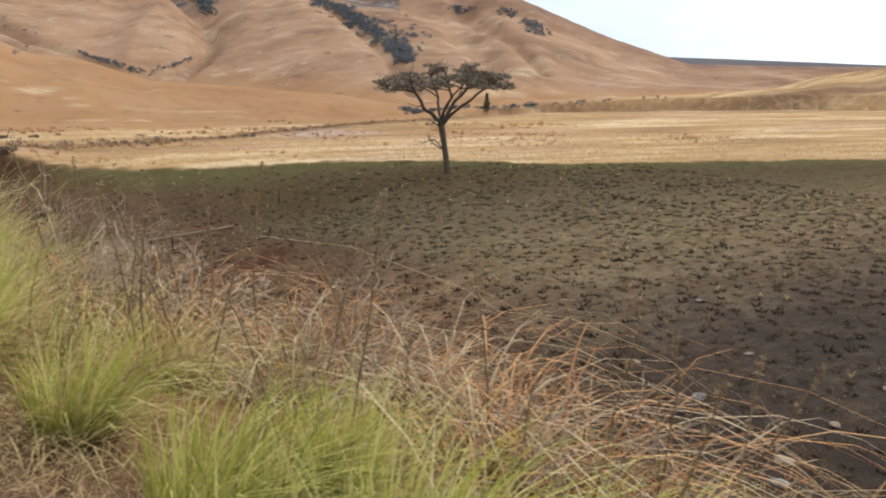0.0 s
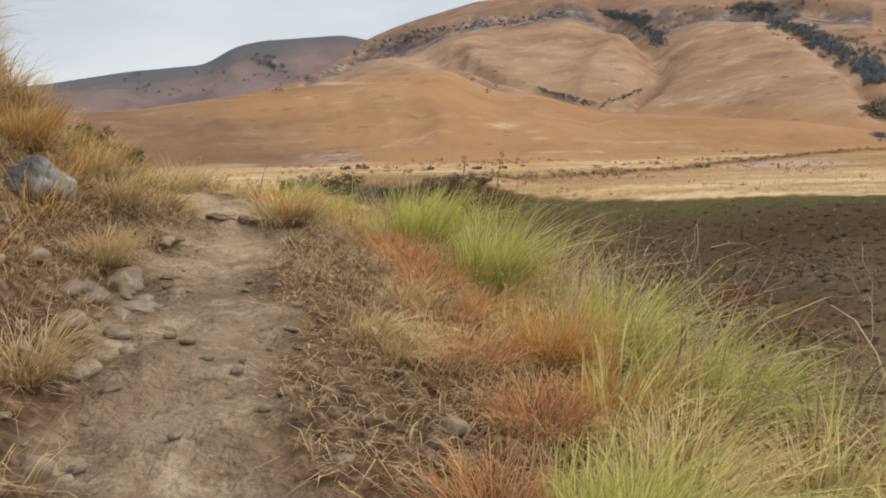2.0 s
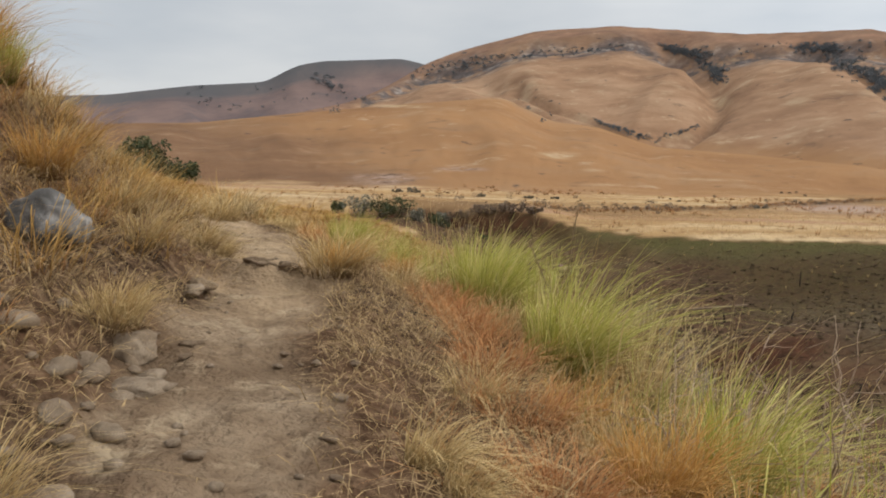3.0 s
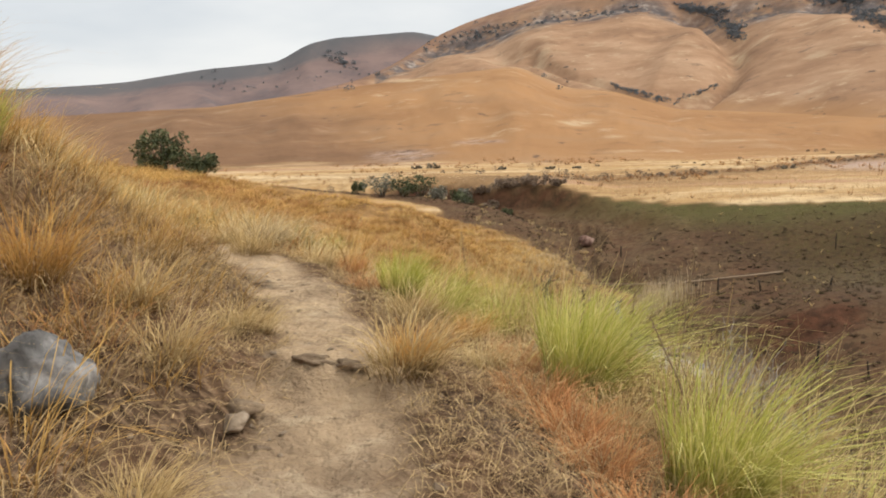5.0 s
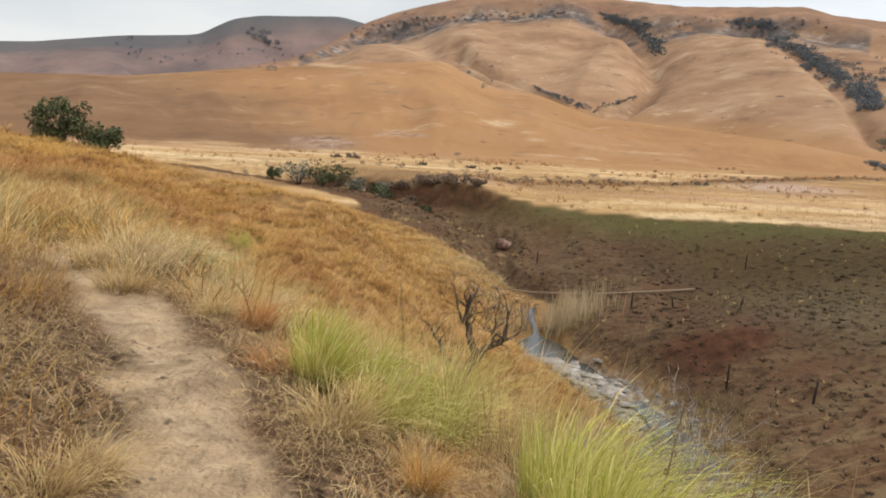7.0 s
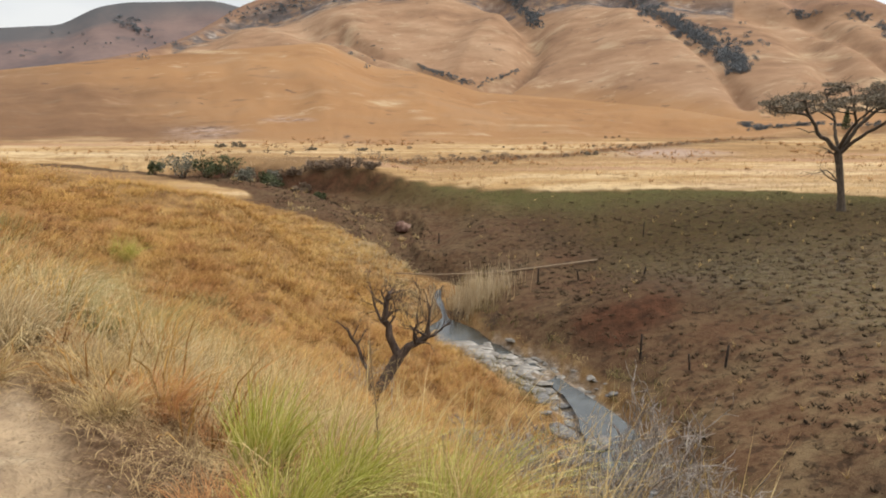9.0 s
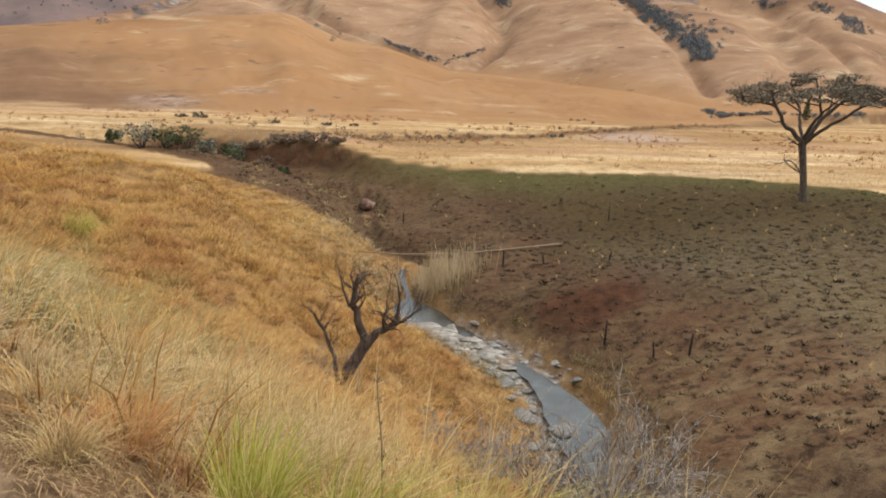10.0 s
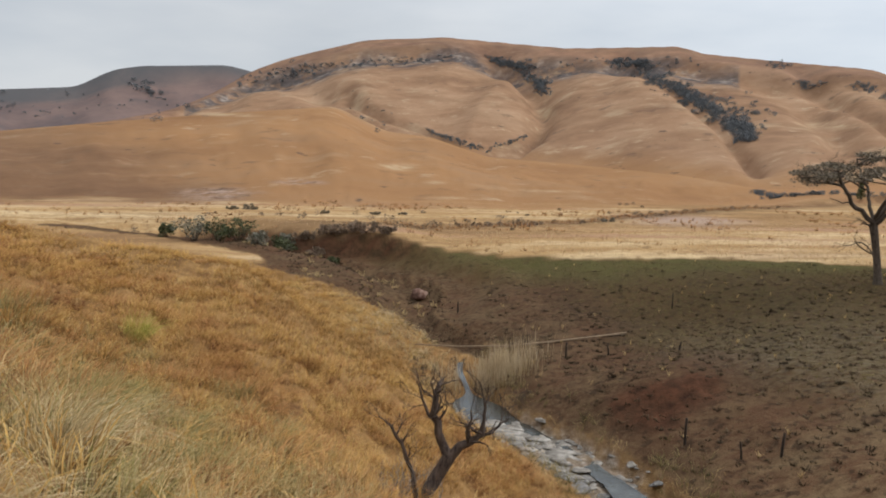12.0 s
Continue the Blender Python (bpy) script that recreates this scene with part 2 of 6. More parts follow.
def height(x, y):
    x, y = np.asarray(x, float), np.asarray(y, float)
    th, r = polar(x, y)
    z = valley(x, np.clip(y, -40, 200))
    ahead = smooth(105, 150, r)
    far = hills(th, r)[0]
    flat = -8.5 + 0.35 * fbm(x / 30, y / 30, 2, 3)
    z = z * (1 - ahead) + ahead * np.where(r < hills(th, r)[4], flat, far)
    on_path = 1 - smooth(0.25, 0.6, np.abs(x - path_x(y)))
    rough = 0.05 + 0.13 * smooth(10, 40, r)
    z = z + (1 - 0.6 * on_path) * rough * fbm(x / 0.9, y / 0.9, 7, 4) * (r < 300) + (0.04 * fbm(x / 0.14, y / 0.14, 9, 3) + 0.055 * fbm(x / 0.45, y / 0.45, 10, 2)) * (r < 30)
    gully = smooth(66, 74, y) * (1 - smooth(112, 124, y)) * np.exp(-((x - stream_x(y)) / 13) ** 2)
    z = z + gully * (0.55 * fbm(x / 3.2, y / 3.2, 14, 3) + 0.3 * np.abs(fbm(x / 1.3, y / 1.3, 15, 2)))
    mounds = smooth(12.5, 16, y) * (1 - smooth(72, 80, y)) * smooth(2.6, 4.5, stream_x(y) - x) * smooth(0.5, 1.4, np.abs(x - path_x(y)))
    z = z + mounds * 0.85 * (np.abs(fbm(x / 1.7, y / 1.7, 16, 3)) - 0.25)
    bed = np.exp(-((x - stream_x(y)) / 2.3) ** 2) * (1 - smooth(74, 80, y))
    z = z + bed * (0.30 * fbm(x / 1.0, y / 1.6, 17, 3) + 0.16 * np.exp(-((y - 57.5) / 3.0) ** 2))
    ledge = np.exp(-((y - 56) / 3.8) ** 2) * np.exp(-((x - stream_x(y) + 1.2) / 1.5) ** 2)
    z = z + ledge * (0.42 + 0.35 * fbm(x / 0.8, y / 0.8, 18, 3))
    scarp = smooth(-30, -22, x) * (1 - smooth(-3, 6, x)) * (r < 200)
    z = z + scarp * (1.15 + 0.35 * fbm(x / 3.0, y / 3.0, 19, 2)) * smooth(-2.0, -0.9, y - burn_far(x)) * (1 - smooth(2, 26, y - burn_far(x)))
    cutbank = np.exp(-((x - 12.4) / 3.6) ** 4) * (1 - smooth(3, 9, y - 57)) * smooth(-0.5, 0.4, y - 57 + 0.9 * fbm(x / 1.4, y / 1.4, 132, 2))
    z = z + 0.55 * cutbank
    # an eroded step across the path
    step = smooth(9.30, 9.42, y + 0.10 * vnoise(x / 0.15, y * 0, 6)) * (1 - smooth(9.42, 10.3, y))
    return z + 0.07 * step * on_path - 0.05 * on_path * smooth(5, 8, y) * (1 - smooth(9.2, 9.36, y))
# ---- end of terrain ----

# ---- materials ----
class Nodes:
    """A small helper that wires one node material."""

    def __init__(self, name):
        self.mat = bpy.data.materials.new(name)
        self.mat.use_nodes = True
        self.n, self.l = self.mat.node_tree.nodes, self.mat.node_tree.links
        self.bsdf = self.n["Principled BSDF"]
        self.pos = None

    def put(self, socket, value):
        if isinstance(value, bpy.types.NodeSocket):
            self.l.new(value, socket)
        else:
            socket.default_value = value

    def coords(self):
        if not self.pos:
            self.pos = self.n.new("ShaderNodeTexCoord").outputs["Object"]
        return self.pos

    def noise(self, scale, detail=4, rough=0.55, vector=None, stretch=None):
        t = self.n.new("ShaderNodeTexNoise")
        v = vector or self.coords()
        if stretch:
            m = self.n.new("ShaderNodeMapping")
            m.inputs["Scale"].default_value = stretch
            self.l.new(v, m.inputs["Vector"])
            v = m.outputs["Vector"]
        self.l.new(v, t.inputs["Vector"])
        t.inputs["Scale"].default_value, t.inputs["Detail"].default_value, t.inputs["Roughness"].default_value = scale, detail, rough
        return t.outputs["Fac"]

    def ramp(self, fac, *stops):
        r = self.n.new("ShaderNodeValToRGB")
        els = r.color_ramp.elements
        while len(els) < len(stops):
            els.new(0.5)
        for e, (p, c) in zip(els, stops):
            e.position, e.color = p, (*c, 1) if len(c) == 3 else c
        self.l.new(fac, r.inputs["Fac"])
        return r.outputs["Color"]

    def level(self, fac, a, b, lo=0.0, hi=1.0):
        r = self.n.new("ShaderNodeMapRange")
        r.inputs["From Min"].default_value, r.inputs["From Max"].default_value = a, b
        r.inputs["To Min"].default_value, r.inputs["To Max"].default_value = lo, hi
        self.l.new(fac, r.inputs["Value"])
        return r.outputs["Result"]

    def mix(self, fac, a, b, blend="MIX"):
        m = self.n.new("ShaderNodeMix")
        m.data_type, m.blend_type = "RGBA", blend
        self.put(m.inputs["Factor"], fac)
        for key, v in (("A", a), ("B", b)):
            self.put(m.inputs[key], v if isinstance(v, bpy.types.NodeSocket) else (*v, 1))
        return m.outputs["Result"]

    def math(self, op, a, b=0.0):
        m = self.n.new("ShaderNodeMath")
        m.operation = op
        self.put(m.inputs[0], a), self.put(m.inputs[1], b)
        return m.outputs[0]

    def attr(self, name):
        a = self.n.new("ShaderNodeAttribute")
        a.attribute_name = name
        return a.outputs["Fac"]

    def bump(self, fac, strength=0.5, distance=0.02):
        b = self.n.new("ShaderNodeBump")
        b.inputs["Strength"].default_value, b.inputs["Distance"].default_value = strength, distance
        self.l.new(fac, b.inputs["Height"])
        self.l.new(b.outputs["Normal"], self.bsdf.inputs["Normal"])

    def done(self, color, rough=0.9, spec=0.2):
        self.put(self.bsdf.inputs["Base Color"], color)
        self.put(self.bsdf.inputs["Roughness"], rough)
        self.bsdf.inputs["Specular IOR Level"].default_value = spec
        return self.mat


def ground_material():
    m = Nodes("ground")
    big, mid, fine = m.noise(0.05, 5, 0.6), m.noise(0.9, 6, 0.62), m.noise(14, 5, 0.65)
    speck = m.noise(45, 3, 0.6)
    # trodden earth
    dirt = m.ramp(mid, (0.3, (0.13, 0.086, 0.054)), (0.5, (0.24, 0.165, 0.103)), (0.7, (0.38, 0.285, 0.19)))
    dirt = m.mix(m.level(m.noise(4.5, 5, 0.7), 0.42, 0.7, 0, 0.7), dirt, (0.17, 0.11, 0.066))
    dirt = m.mix(m.level(fine, 0.5, 0.74, 0, 0.7), dirt, (0.12, 0.078, 0.048))
    dirt = m.mix(m.math("MULTIPLY", m.attr("sandy"), m.level(m.noise(2.4, 6, 0.72), 0.34, 0.62, 0.1, 0.85)), dirt, (0.50, 0.355, 0.215))
    dirt = m.mix(m.level(m.noise(3.1, 6, 0.75), 0.53, 0.66, 0, 0.65), dirt, (0.48, 0.37, 0.24))
    dirt = m.mix(m.level(m.noise(7.5, 5, 0.72), 0.60, 0.68, 0, 0.75), dirt, (0.085, 0.055, 0.035))
    # earth with dry litter beside the path
    litter = m.ramp(fine, (0.38, (0.034, 0.021, 0.013)), (0.53, (0.115, 0.072, 0.043)), (0.68, (0.27, 0.18, 0.108)))
    litter = m.mix(m.level(mid, 0.4, 0.7, 0, 0.5), litter, (0.22, 0.115, 0.06))
    # sward of dry grass
    sward = m.ramp(mid, (0.28, (0.11, 0.058, 0.026)), (0.48, (0.25, 0.135, 0.052)), (0.66, (0.40, 0.24, 0.098)))
    sward = m.mix(m.level(fine, 0.35, 0.7, 0, 0.55), sward, (0.20, 0.12, 0.055))
    # burnt ground with fresh shoots and pale ash patches
    burnt = m.ramp(m.noise(2.2, 6, 0.7), (0.3, (0.030, 0.018, 0.011)), (0.47, (0.088, 0.050, 0.028)), (0.66, (0.165, 0.104, 0.058)))
    burnt = m.mix(m.level(m.noise(0.12, 4, 0.6), 0.38, 0.62, 0.1, 0.75), burnt, (0.125, 0.06, 0.033))
    burnt = m.mix(m.math("MULTIPLY", m.attr("shoots"), m.level(m.noise(3.5, 5, 0.7), 0.38, 0.62)), burnt, (0.125, 0.108, 0.036))
    burnt = m.mix(m.math("MULTIPLY", m.attr("thin_burn"), m.level(m.noise(0.35, 5, 0.7, stretch=(1, 1.6, 1)), 0.46, 0.62, 0.1, 0.75)), burnt, (0.215, 0.148, 0.080))
    burnt = m.mix(m.level(m.attr("thin_burn"), 1.0, 0.0, 0.0, 0.45), burnt, (0.036, 0.025, 0.015))
    burnt = m.mix(m.level(m.noise(1.5, 3, 0.6), 0.55, 0.64, 0, 0.6), burnt, (0.03, 0.02, 0.014))
    burnt = m.mix(m.math("MULTIPLY", m.attr("rim"), m.level(m.noise(0.4, 5, 0.7), 0.3, 0.6, 0.2, 0.7)), burnt, (0.088, 0.083, 0.028))
    burnt = m.mix(m.math("MULTIPLY", m.attr("ash"), m.level(m.noise(1.4, 5, 0.7, stretch=(1, 2.2, 1)), 0.42, 0.62)), burnt, (0.20, 0.16, 0.11))
    burnt = m.mix(m.math("MULTIPLY", m.attr("char"), m.level(m.noise(0.5, 5, 0.7), 0.3, 0.6, 0.45, 0.85)), burnt, (0.036, 0.029, 0.024))
    # golden grass of the plain
    gold = m.ramp(m.noise(0.055, 6, 0.68, stretch=(0.35, 1.7, 1)), (0.34, (0.25, 0.14, 0.066)), (0.5, (0.42, 0.262, 0.12)), (0.64, (0.60, 0.44, 0.25)))
    gold = m.mix(m.level(m.noise(0.5, 5, 0.7, stretch=(0.5, 1.4, 1)), 0.42, 0.72, 0, 0.5), gold, (0.22, 0.13, 0.065))
    gold = m.mix(m.level(m.noise(0.07, 5, 0.66, stretch=(0.16, 2.2, 1)), 0.55, 0.64, 0, 0.5), gold, (0.24, 0.145, 0.075))
    gold = m.mix(m.level(m.noise(0.05, 4, 0.6, stretch=(0.3, 1.6, 1)), 0.56, 0.66, 0, 0.6), gold, (0.37, 0.215, 0.14))
    gold = m.mix(m.level(m.noise(0.9, 4, 0.7, stretch=(1, 0.5, 1)), 0.56, 0.66, 0, 0.6), gold, (0.17, 0.10, 0.05))
    gold = m.mix(m.math("MULTIPLY", m.attr("mauve"), m.level(m.noise(0.12, 5, 0.7, stretch=(0.6, 1.5, 1)), 0.3, 0.6, 0.35, 0.9)), gold, (0.36, 0.255, 0.20))
    gold = m.mix(m.math("MULTIPLY", m.attr("ditch"), m.level(m.noise(0.22, 5, 0.7), 0.3, 0.55, 0.45, 1.0)), gold, (0.15, 0.085, 0.046))
    # hills
    hill = m.ramp(m.noise(0.011, 7, 0.68), (0.3, (0.225, 0.116, 0.056)), (0.5, (0.315, 0.168, 0.077)), (0.7, (0.39, 0.228, 0.118)))
    high = m.ramp(m.noise(0.013, 7, 0.68, stretch=(1, 1, 2.5)), (0.3, (0.165, 0.095, 0.06)), (0.48, (0.275, 0.16, 0.093)), (0.7, (0.39, 0.25, 0.155)))
    hill = m.mix(m.attr("upper"), hill, high)
    hill = m.mix(m.level(m.noise(0.022, 6, 0.7), 0.45, 0.72, 0, 0.5), hill, (0.185, 0.105, 0.06))
    pale = m.math("MULTIPLY", m.level(m.attr("upper"), 0, 1, 0.4, 0.8), m.level(m.noise(0.026, 6, 0.68), 0.56, 0.68, 0, 0.6))
    hill = m.mix(pale, hill, (0.42, 0.31, 0.195))
    hill = m.mix(m.level(m.noise(0.06, 5, 0.7), 0.6, 0.7, 0, 0.55), hill, (0.46, 0.345, 0.22))
    hill = m.mix(m.level(m.noise(0.04, 4, 0.65), 0.62, 0.70, 0, 0.6), hill, (0.105, 0.07, 0.052))
    hill = m.mix(m.level(m.noise(0.09, 3, 0.6), 0.68, 0.72, 0, 0.8), hill, (0.06, 0.05, 0.045))
    hill = m.mix(m.math("MULTIPLY", m.attr("summit"), 0.7), hill, m.ramp(m.noise(0.03, 6, 0.7), (0.35, (0.12, 0.072, 0.055)), (0.65, (0.27, 0.15, 0.095))))
    # darker brown paints in the shade of the foothill's left flank
    hill = m.mix(m.math("MULTIPLY", m.attr("brown"), 0.75), hill, m.ramp(m.noise(0.05, 6, 0.7), (0.35, (0.105, 0.06, 0.038)), (0.6, (0.165, 0.093, 0.055)), (0.75, (0.30, 0.20, 0.13))))
    hill = m.mix(m.math("MULTIPLY", m.attr("scar"), m.level(m.noise(0.07, 6, 0.75), 0.40, 0.62, 0.0, 0.75)), hill, (0.48, 0.36, 0.22))
    hill = m.mix(m.math("MULTIPLY", m.attr("rubble"), m.level(m.noise(0.22, 5, 0.75), 0.40, 0.56, 0.0, 0.85)), hill, m.ramp(m.noise(0.35, 4, 0.7), (0.35, (0.10, 0.062, 0.045)), (0.6, (0.38, 0.27, 0.21))))
    # mesa slopes in greyed tones that hold the haze of distance
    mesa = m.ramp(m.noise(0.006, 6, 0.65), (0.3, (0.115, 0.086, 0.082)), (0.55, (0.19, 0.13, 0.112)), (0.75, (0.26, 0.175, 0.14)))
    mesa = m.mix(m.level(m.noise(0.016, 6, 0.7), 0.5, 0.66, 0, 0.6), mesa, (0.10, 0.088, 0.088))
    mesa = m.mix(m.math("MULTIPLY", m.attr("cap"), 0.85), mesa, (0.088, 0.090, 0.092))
    rock = m.ramp(m.noise(0.06, 6, 0.7), (0.38, (0.055, 0.05, 0.05)), (0.54, (0.12, 0.10, 0.092)), (0.66, (0.30, 0.25, 0.21)))
    bank = m.ramp(m.noise(0.8, 5, 0.7), (0.35, (0.026, 0.013, 0.009)), (0.62, (0.105, 0.045, 0.025)))
    stone = m.ramp(m.noise(1.6, 6, 0.7), (0.38, (0.075, 0.066, 0.056)), (0.52, (0.24, 0.21, 0.175)), (0.66, (0.50, 0.46, 0.41)))
    c = m.mix(m.attr("litter"), sward, litter)
    c = m.mix(m.attr("trodden"), c, dirt)
    c = m.mix(m.attr("plain"), c, gold)
    c = m.mix(m.attr("burnt"), c, burnt)
    c = m.mix(m.attr("red_bank"), c, bank)
    c = m.mix(m.attr("stony"), c, stone)
    c = m.mix(m.attr("hill"), c, hill)
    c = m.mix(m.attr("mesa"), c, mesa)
    c = m.mix(m.math("MULTIPLY", m.attr("cliff"), m.level(m.noise(0.04, 5, 0.7), 0.36, 0.52)), c, rock)
    h = m.math("ADD", m.math("MULTIPLY", fine, 0.7), m.math("ADD", m.math("MULTIPLY", speck, 0.15), m.math("ADD", m.math("MULTIPLY", mid, 1.5), m.noise(4.5, 4, 0.6))))
    m.bump(h, 1.0, 0.085)
    return m.done(c, 1.0, 0.03)


def blade_material(name, root, low, high, pale, spread=1.0):
    """Grass: from a root colour, mostly darkened as painted shade, to one that differs from blade to blade, a little
    light passing through.
    """
    m = Nodes(name)
    g = m.n.new("ShaderNodeNewGeometry").outputs["Random Per Island"]
    o = m.n.new("ShaderNodeObjectInfo").outputs["Random"]
    tint = m.ramp(g, (0.0, low), (0.5, high), (0.85, pale))
    patch = m.noise(1.1, 3, 0.6)
    tint = m.mix(m.level(patch, 0.35, 0.7, 0, 0.5 * spread), tint, low)
    tint = m.mix(m.math("MULTIPLY", o, 0.25 * spread), tint, pale)
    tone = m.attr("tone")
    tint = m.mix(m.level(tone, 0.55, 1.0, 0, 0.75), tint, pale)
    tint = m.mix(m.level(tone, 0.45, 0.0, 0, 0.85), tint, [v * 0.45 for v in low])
    tint = m.mix(m.level(m.noise(0.33, 4, 0.6), 0.42, 0.66, 0, 0.55 * spread), tint, pale)
    # blends up from the root colour, where shade deep in the tuft is painted
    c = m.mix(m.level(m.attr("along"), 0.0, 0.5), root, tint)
    m.done(c, 0.8, 0.06)
    tr, ad = m.n.new("ShaderNodeBsdfTranslucent"), m.n.new("ShaderNodeMixShader")
    m.l.new(c, tr.inputs["Color"])
    ad.inputs["Fac"].default_value = 0.25
    m.l.new(m.bsdf.outputs[0], ad.inputs[1])
    m.l.new(tr.outputs[0], ad.inputs[2])
    m.l.new(ad.outputs[0], m.n["Material Output"].inputs["Surface"])
    return m.mat


def rock_material(name, dark, mid, light, scale=6.0):
    m = Nodes(name)
    c = m.ramp(m.noise(scale, 6, 0.65), (0.3, dark), (0.5, mid), (0.72, light))
    c = m.mix(m.level(m.noise(scale * 4, 4, 0.6), 0.55, 0.72, 0, 0.5), c, dark)
    m.bump(m.noise(scale * 3, 6, 0.7), 0.7, 0.03)
    return m.done(c, 0.88, 0.2)


def bark_material(name, dark, light):
    m = Nodes(name)
    c = m.ramp(m.noise(5, 6, 0.7, stretch=(2, 2, 0.5)), (0.35, dark), (0.68, light))
    m.bump(m.noise(14, 5, 0.7, stretch=(2, 2, 0.4)), 0.8, 0.03)
    return m.done(c, 0.9, 0.15)


def leaf_material(name, dark, mid, light):
    m = Nodes(name)
    g = m.n.new("ShaderNodeNewGeometry").outputs["Random Per Island"]
    c = m.mix(m.level(m.noise(0.5, 3, 0.6), 0.3, 0.7, 0, 0.6), m.ramp(g, (0.0, dark), (0.5, mid), (1.0, light)), dark)
    return m.done(c, 0.7, 0.2)


def water_material():
    m = Nodes("water")
    c = m.ramp(m.noise(0.7, 4, 0.6), (0.35, (0.018, 0.020, 0.018)), (0.7, (0.06, 0.065, 0.06)))
    m.bump(m.noise(3.2, 4, 0.55, stretch=(1.6, 0.8, 1)), 0.7, 0.045)
    m.bsdf.inputs["IOR"].default_value = 1.33
    return m.done(c, 0.06, 1.0)


GROUND = ground_material()
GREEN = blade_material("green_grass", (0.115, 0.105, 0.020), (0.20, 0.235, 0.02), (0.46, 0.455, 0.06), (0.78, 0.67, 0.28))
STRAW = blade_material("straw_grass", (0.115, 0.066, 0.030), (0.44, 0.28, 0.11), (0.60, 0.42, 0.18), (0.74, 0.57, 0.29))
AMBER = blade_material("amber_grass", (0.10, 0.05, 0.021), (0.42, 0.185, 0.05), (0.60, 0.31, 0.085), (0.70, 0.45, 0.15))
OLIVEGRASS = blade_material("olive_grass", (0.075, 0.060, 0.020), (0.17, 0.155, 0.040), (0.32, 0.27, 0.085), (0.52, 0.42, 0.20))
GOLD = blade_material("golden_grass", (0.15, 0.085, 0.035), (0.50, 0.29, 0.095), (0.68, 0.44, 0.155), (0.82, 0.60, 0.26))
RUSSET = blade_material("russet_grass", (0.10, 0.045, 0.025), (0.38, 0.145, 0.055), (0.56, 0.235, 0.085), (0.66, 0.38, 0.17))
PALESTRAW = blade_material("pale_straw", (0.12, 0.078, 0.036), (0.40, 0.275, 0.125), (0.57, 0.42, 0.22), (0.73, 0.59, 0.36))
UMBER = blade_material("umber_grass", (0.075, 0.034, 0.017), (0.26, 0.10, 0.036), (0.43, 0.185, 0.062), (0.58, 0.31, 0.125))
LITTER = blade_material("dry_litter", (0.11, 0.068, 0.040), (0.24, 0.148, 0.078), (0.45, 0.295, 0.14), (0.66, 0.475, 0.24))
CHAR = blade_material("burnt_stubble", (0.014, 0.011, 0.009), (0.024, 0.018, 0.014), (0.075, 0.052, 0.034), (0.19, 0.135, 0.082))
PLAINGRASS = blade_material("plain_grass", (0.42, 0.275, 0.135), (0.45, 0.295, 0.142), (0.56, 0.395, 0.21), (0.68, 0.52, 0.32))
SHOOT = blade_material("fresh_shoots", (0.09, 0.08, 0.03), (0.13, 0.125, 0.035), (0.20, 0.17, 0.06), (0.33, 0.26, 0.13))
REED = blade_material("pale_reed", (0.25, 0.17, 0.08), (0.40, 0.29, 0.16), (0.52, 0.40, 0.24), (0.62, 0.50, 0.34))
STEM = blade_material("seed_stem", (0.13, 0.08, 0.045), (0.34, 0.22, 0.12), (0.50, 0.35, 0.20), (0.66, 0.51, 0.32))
GREYROCK = rock_material("grey_rock", (0.045, 0.041, 0.037), (0.15, 0.139, 0.128), (0.40, 0.37, 0.335), 9)
TANROCK = rock_material("tan_rock", (0.13, 0.092, 0.06), (0.265, 0.195, 0.13), (0.42, 0.335, 0.245), 9)
PALEROCK = rock_material("pale_rock", (0.09, 0.078, 0.066), (0.22, 0.195, 0.165), (0.44, 0.40, 0.35), 2)
RUSTROCK = rock_material("rust_rock", (0.07, 0.04, 0.03), (0.16, 0.085, 0.06), (0.38, 0.27, 0.21), 2)
EARTH = rock_material("dark_earth", (0.10, 0.066, 0.041), (0.20, 0.137, 0.085), (0.33, 0.24, 0.152), 12)
BARK = bark_material("acacia_bark", (0.045, 0.034, 0.026), (0.15, 0.115, 0.085))
DEAD = bark_material("dead_wood", (0.034, 0.024, 0.019), (0.15, 0.108, 0.083))
WITHERED = bark_material("withered_stem", (0.22, 0.14, 0.09), (0.58, 0.44, 0.31))
POSTWOOD = bark_material("charred_wood", (0.015, 0.012, 0.010), (0.06, 0.042, 0.032))
POLEWOOD = bark_material("weathered_pole", (0.14, 0.095, 0.06), (0.36, 0.26, 0.17))
CROWN = leaf_material("acacia_leaf", (0.125, 0.10, 0.070), (0.21, 0.172, 0.12), (0.33, 0.272, 0.195))
OLIVE = leaf_material("olive_leaf", (0.035, 0.043, 0.018), (0.075, 0.085, 0.034), (0.15, 0.15, 0.066))
SAGE = leaf_material("sage_leaf", (0.10, 0.095, 0.065), (0.18, 0.17, 0.125), (0.28, 0.26, 0.20))
# foliage colour with the blue-grey of distance haze mixed in
WOODS = leaf_material("hazed_far_woods", (0.095, 0.103, 0.110), (0.125, 0.132, 0.138), (0.165, 0.168, 0.168))
TWIGGREY = bark_material("twig_grey_wood", (0.11, 0.09, 0.076), (0.50, 0.43, 0.37))
BROWNTWIG = leaf_material("brown_twigs", (0.13, 0.088, 0.06), (0.22, 0.15, 0.10), (0.33, 0.24, 0.16))
WATER = water_material()


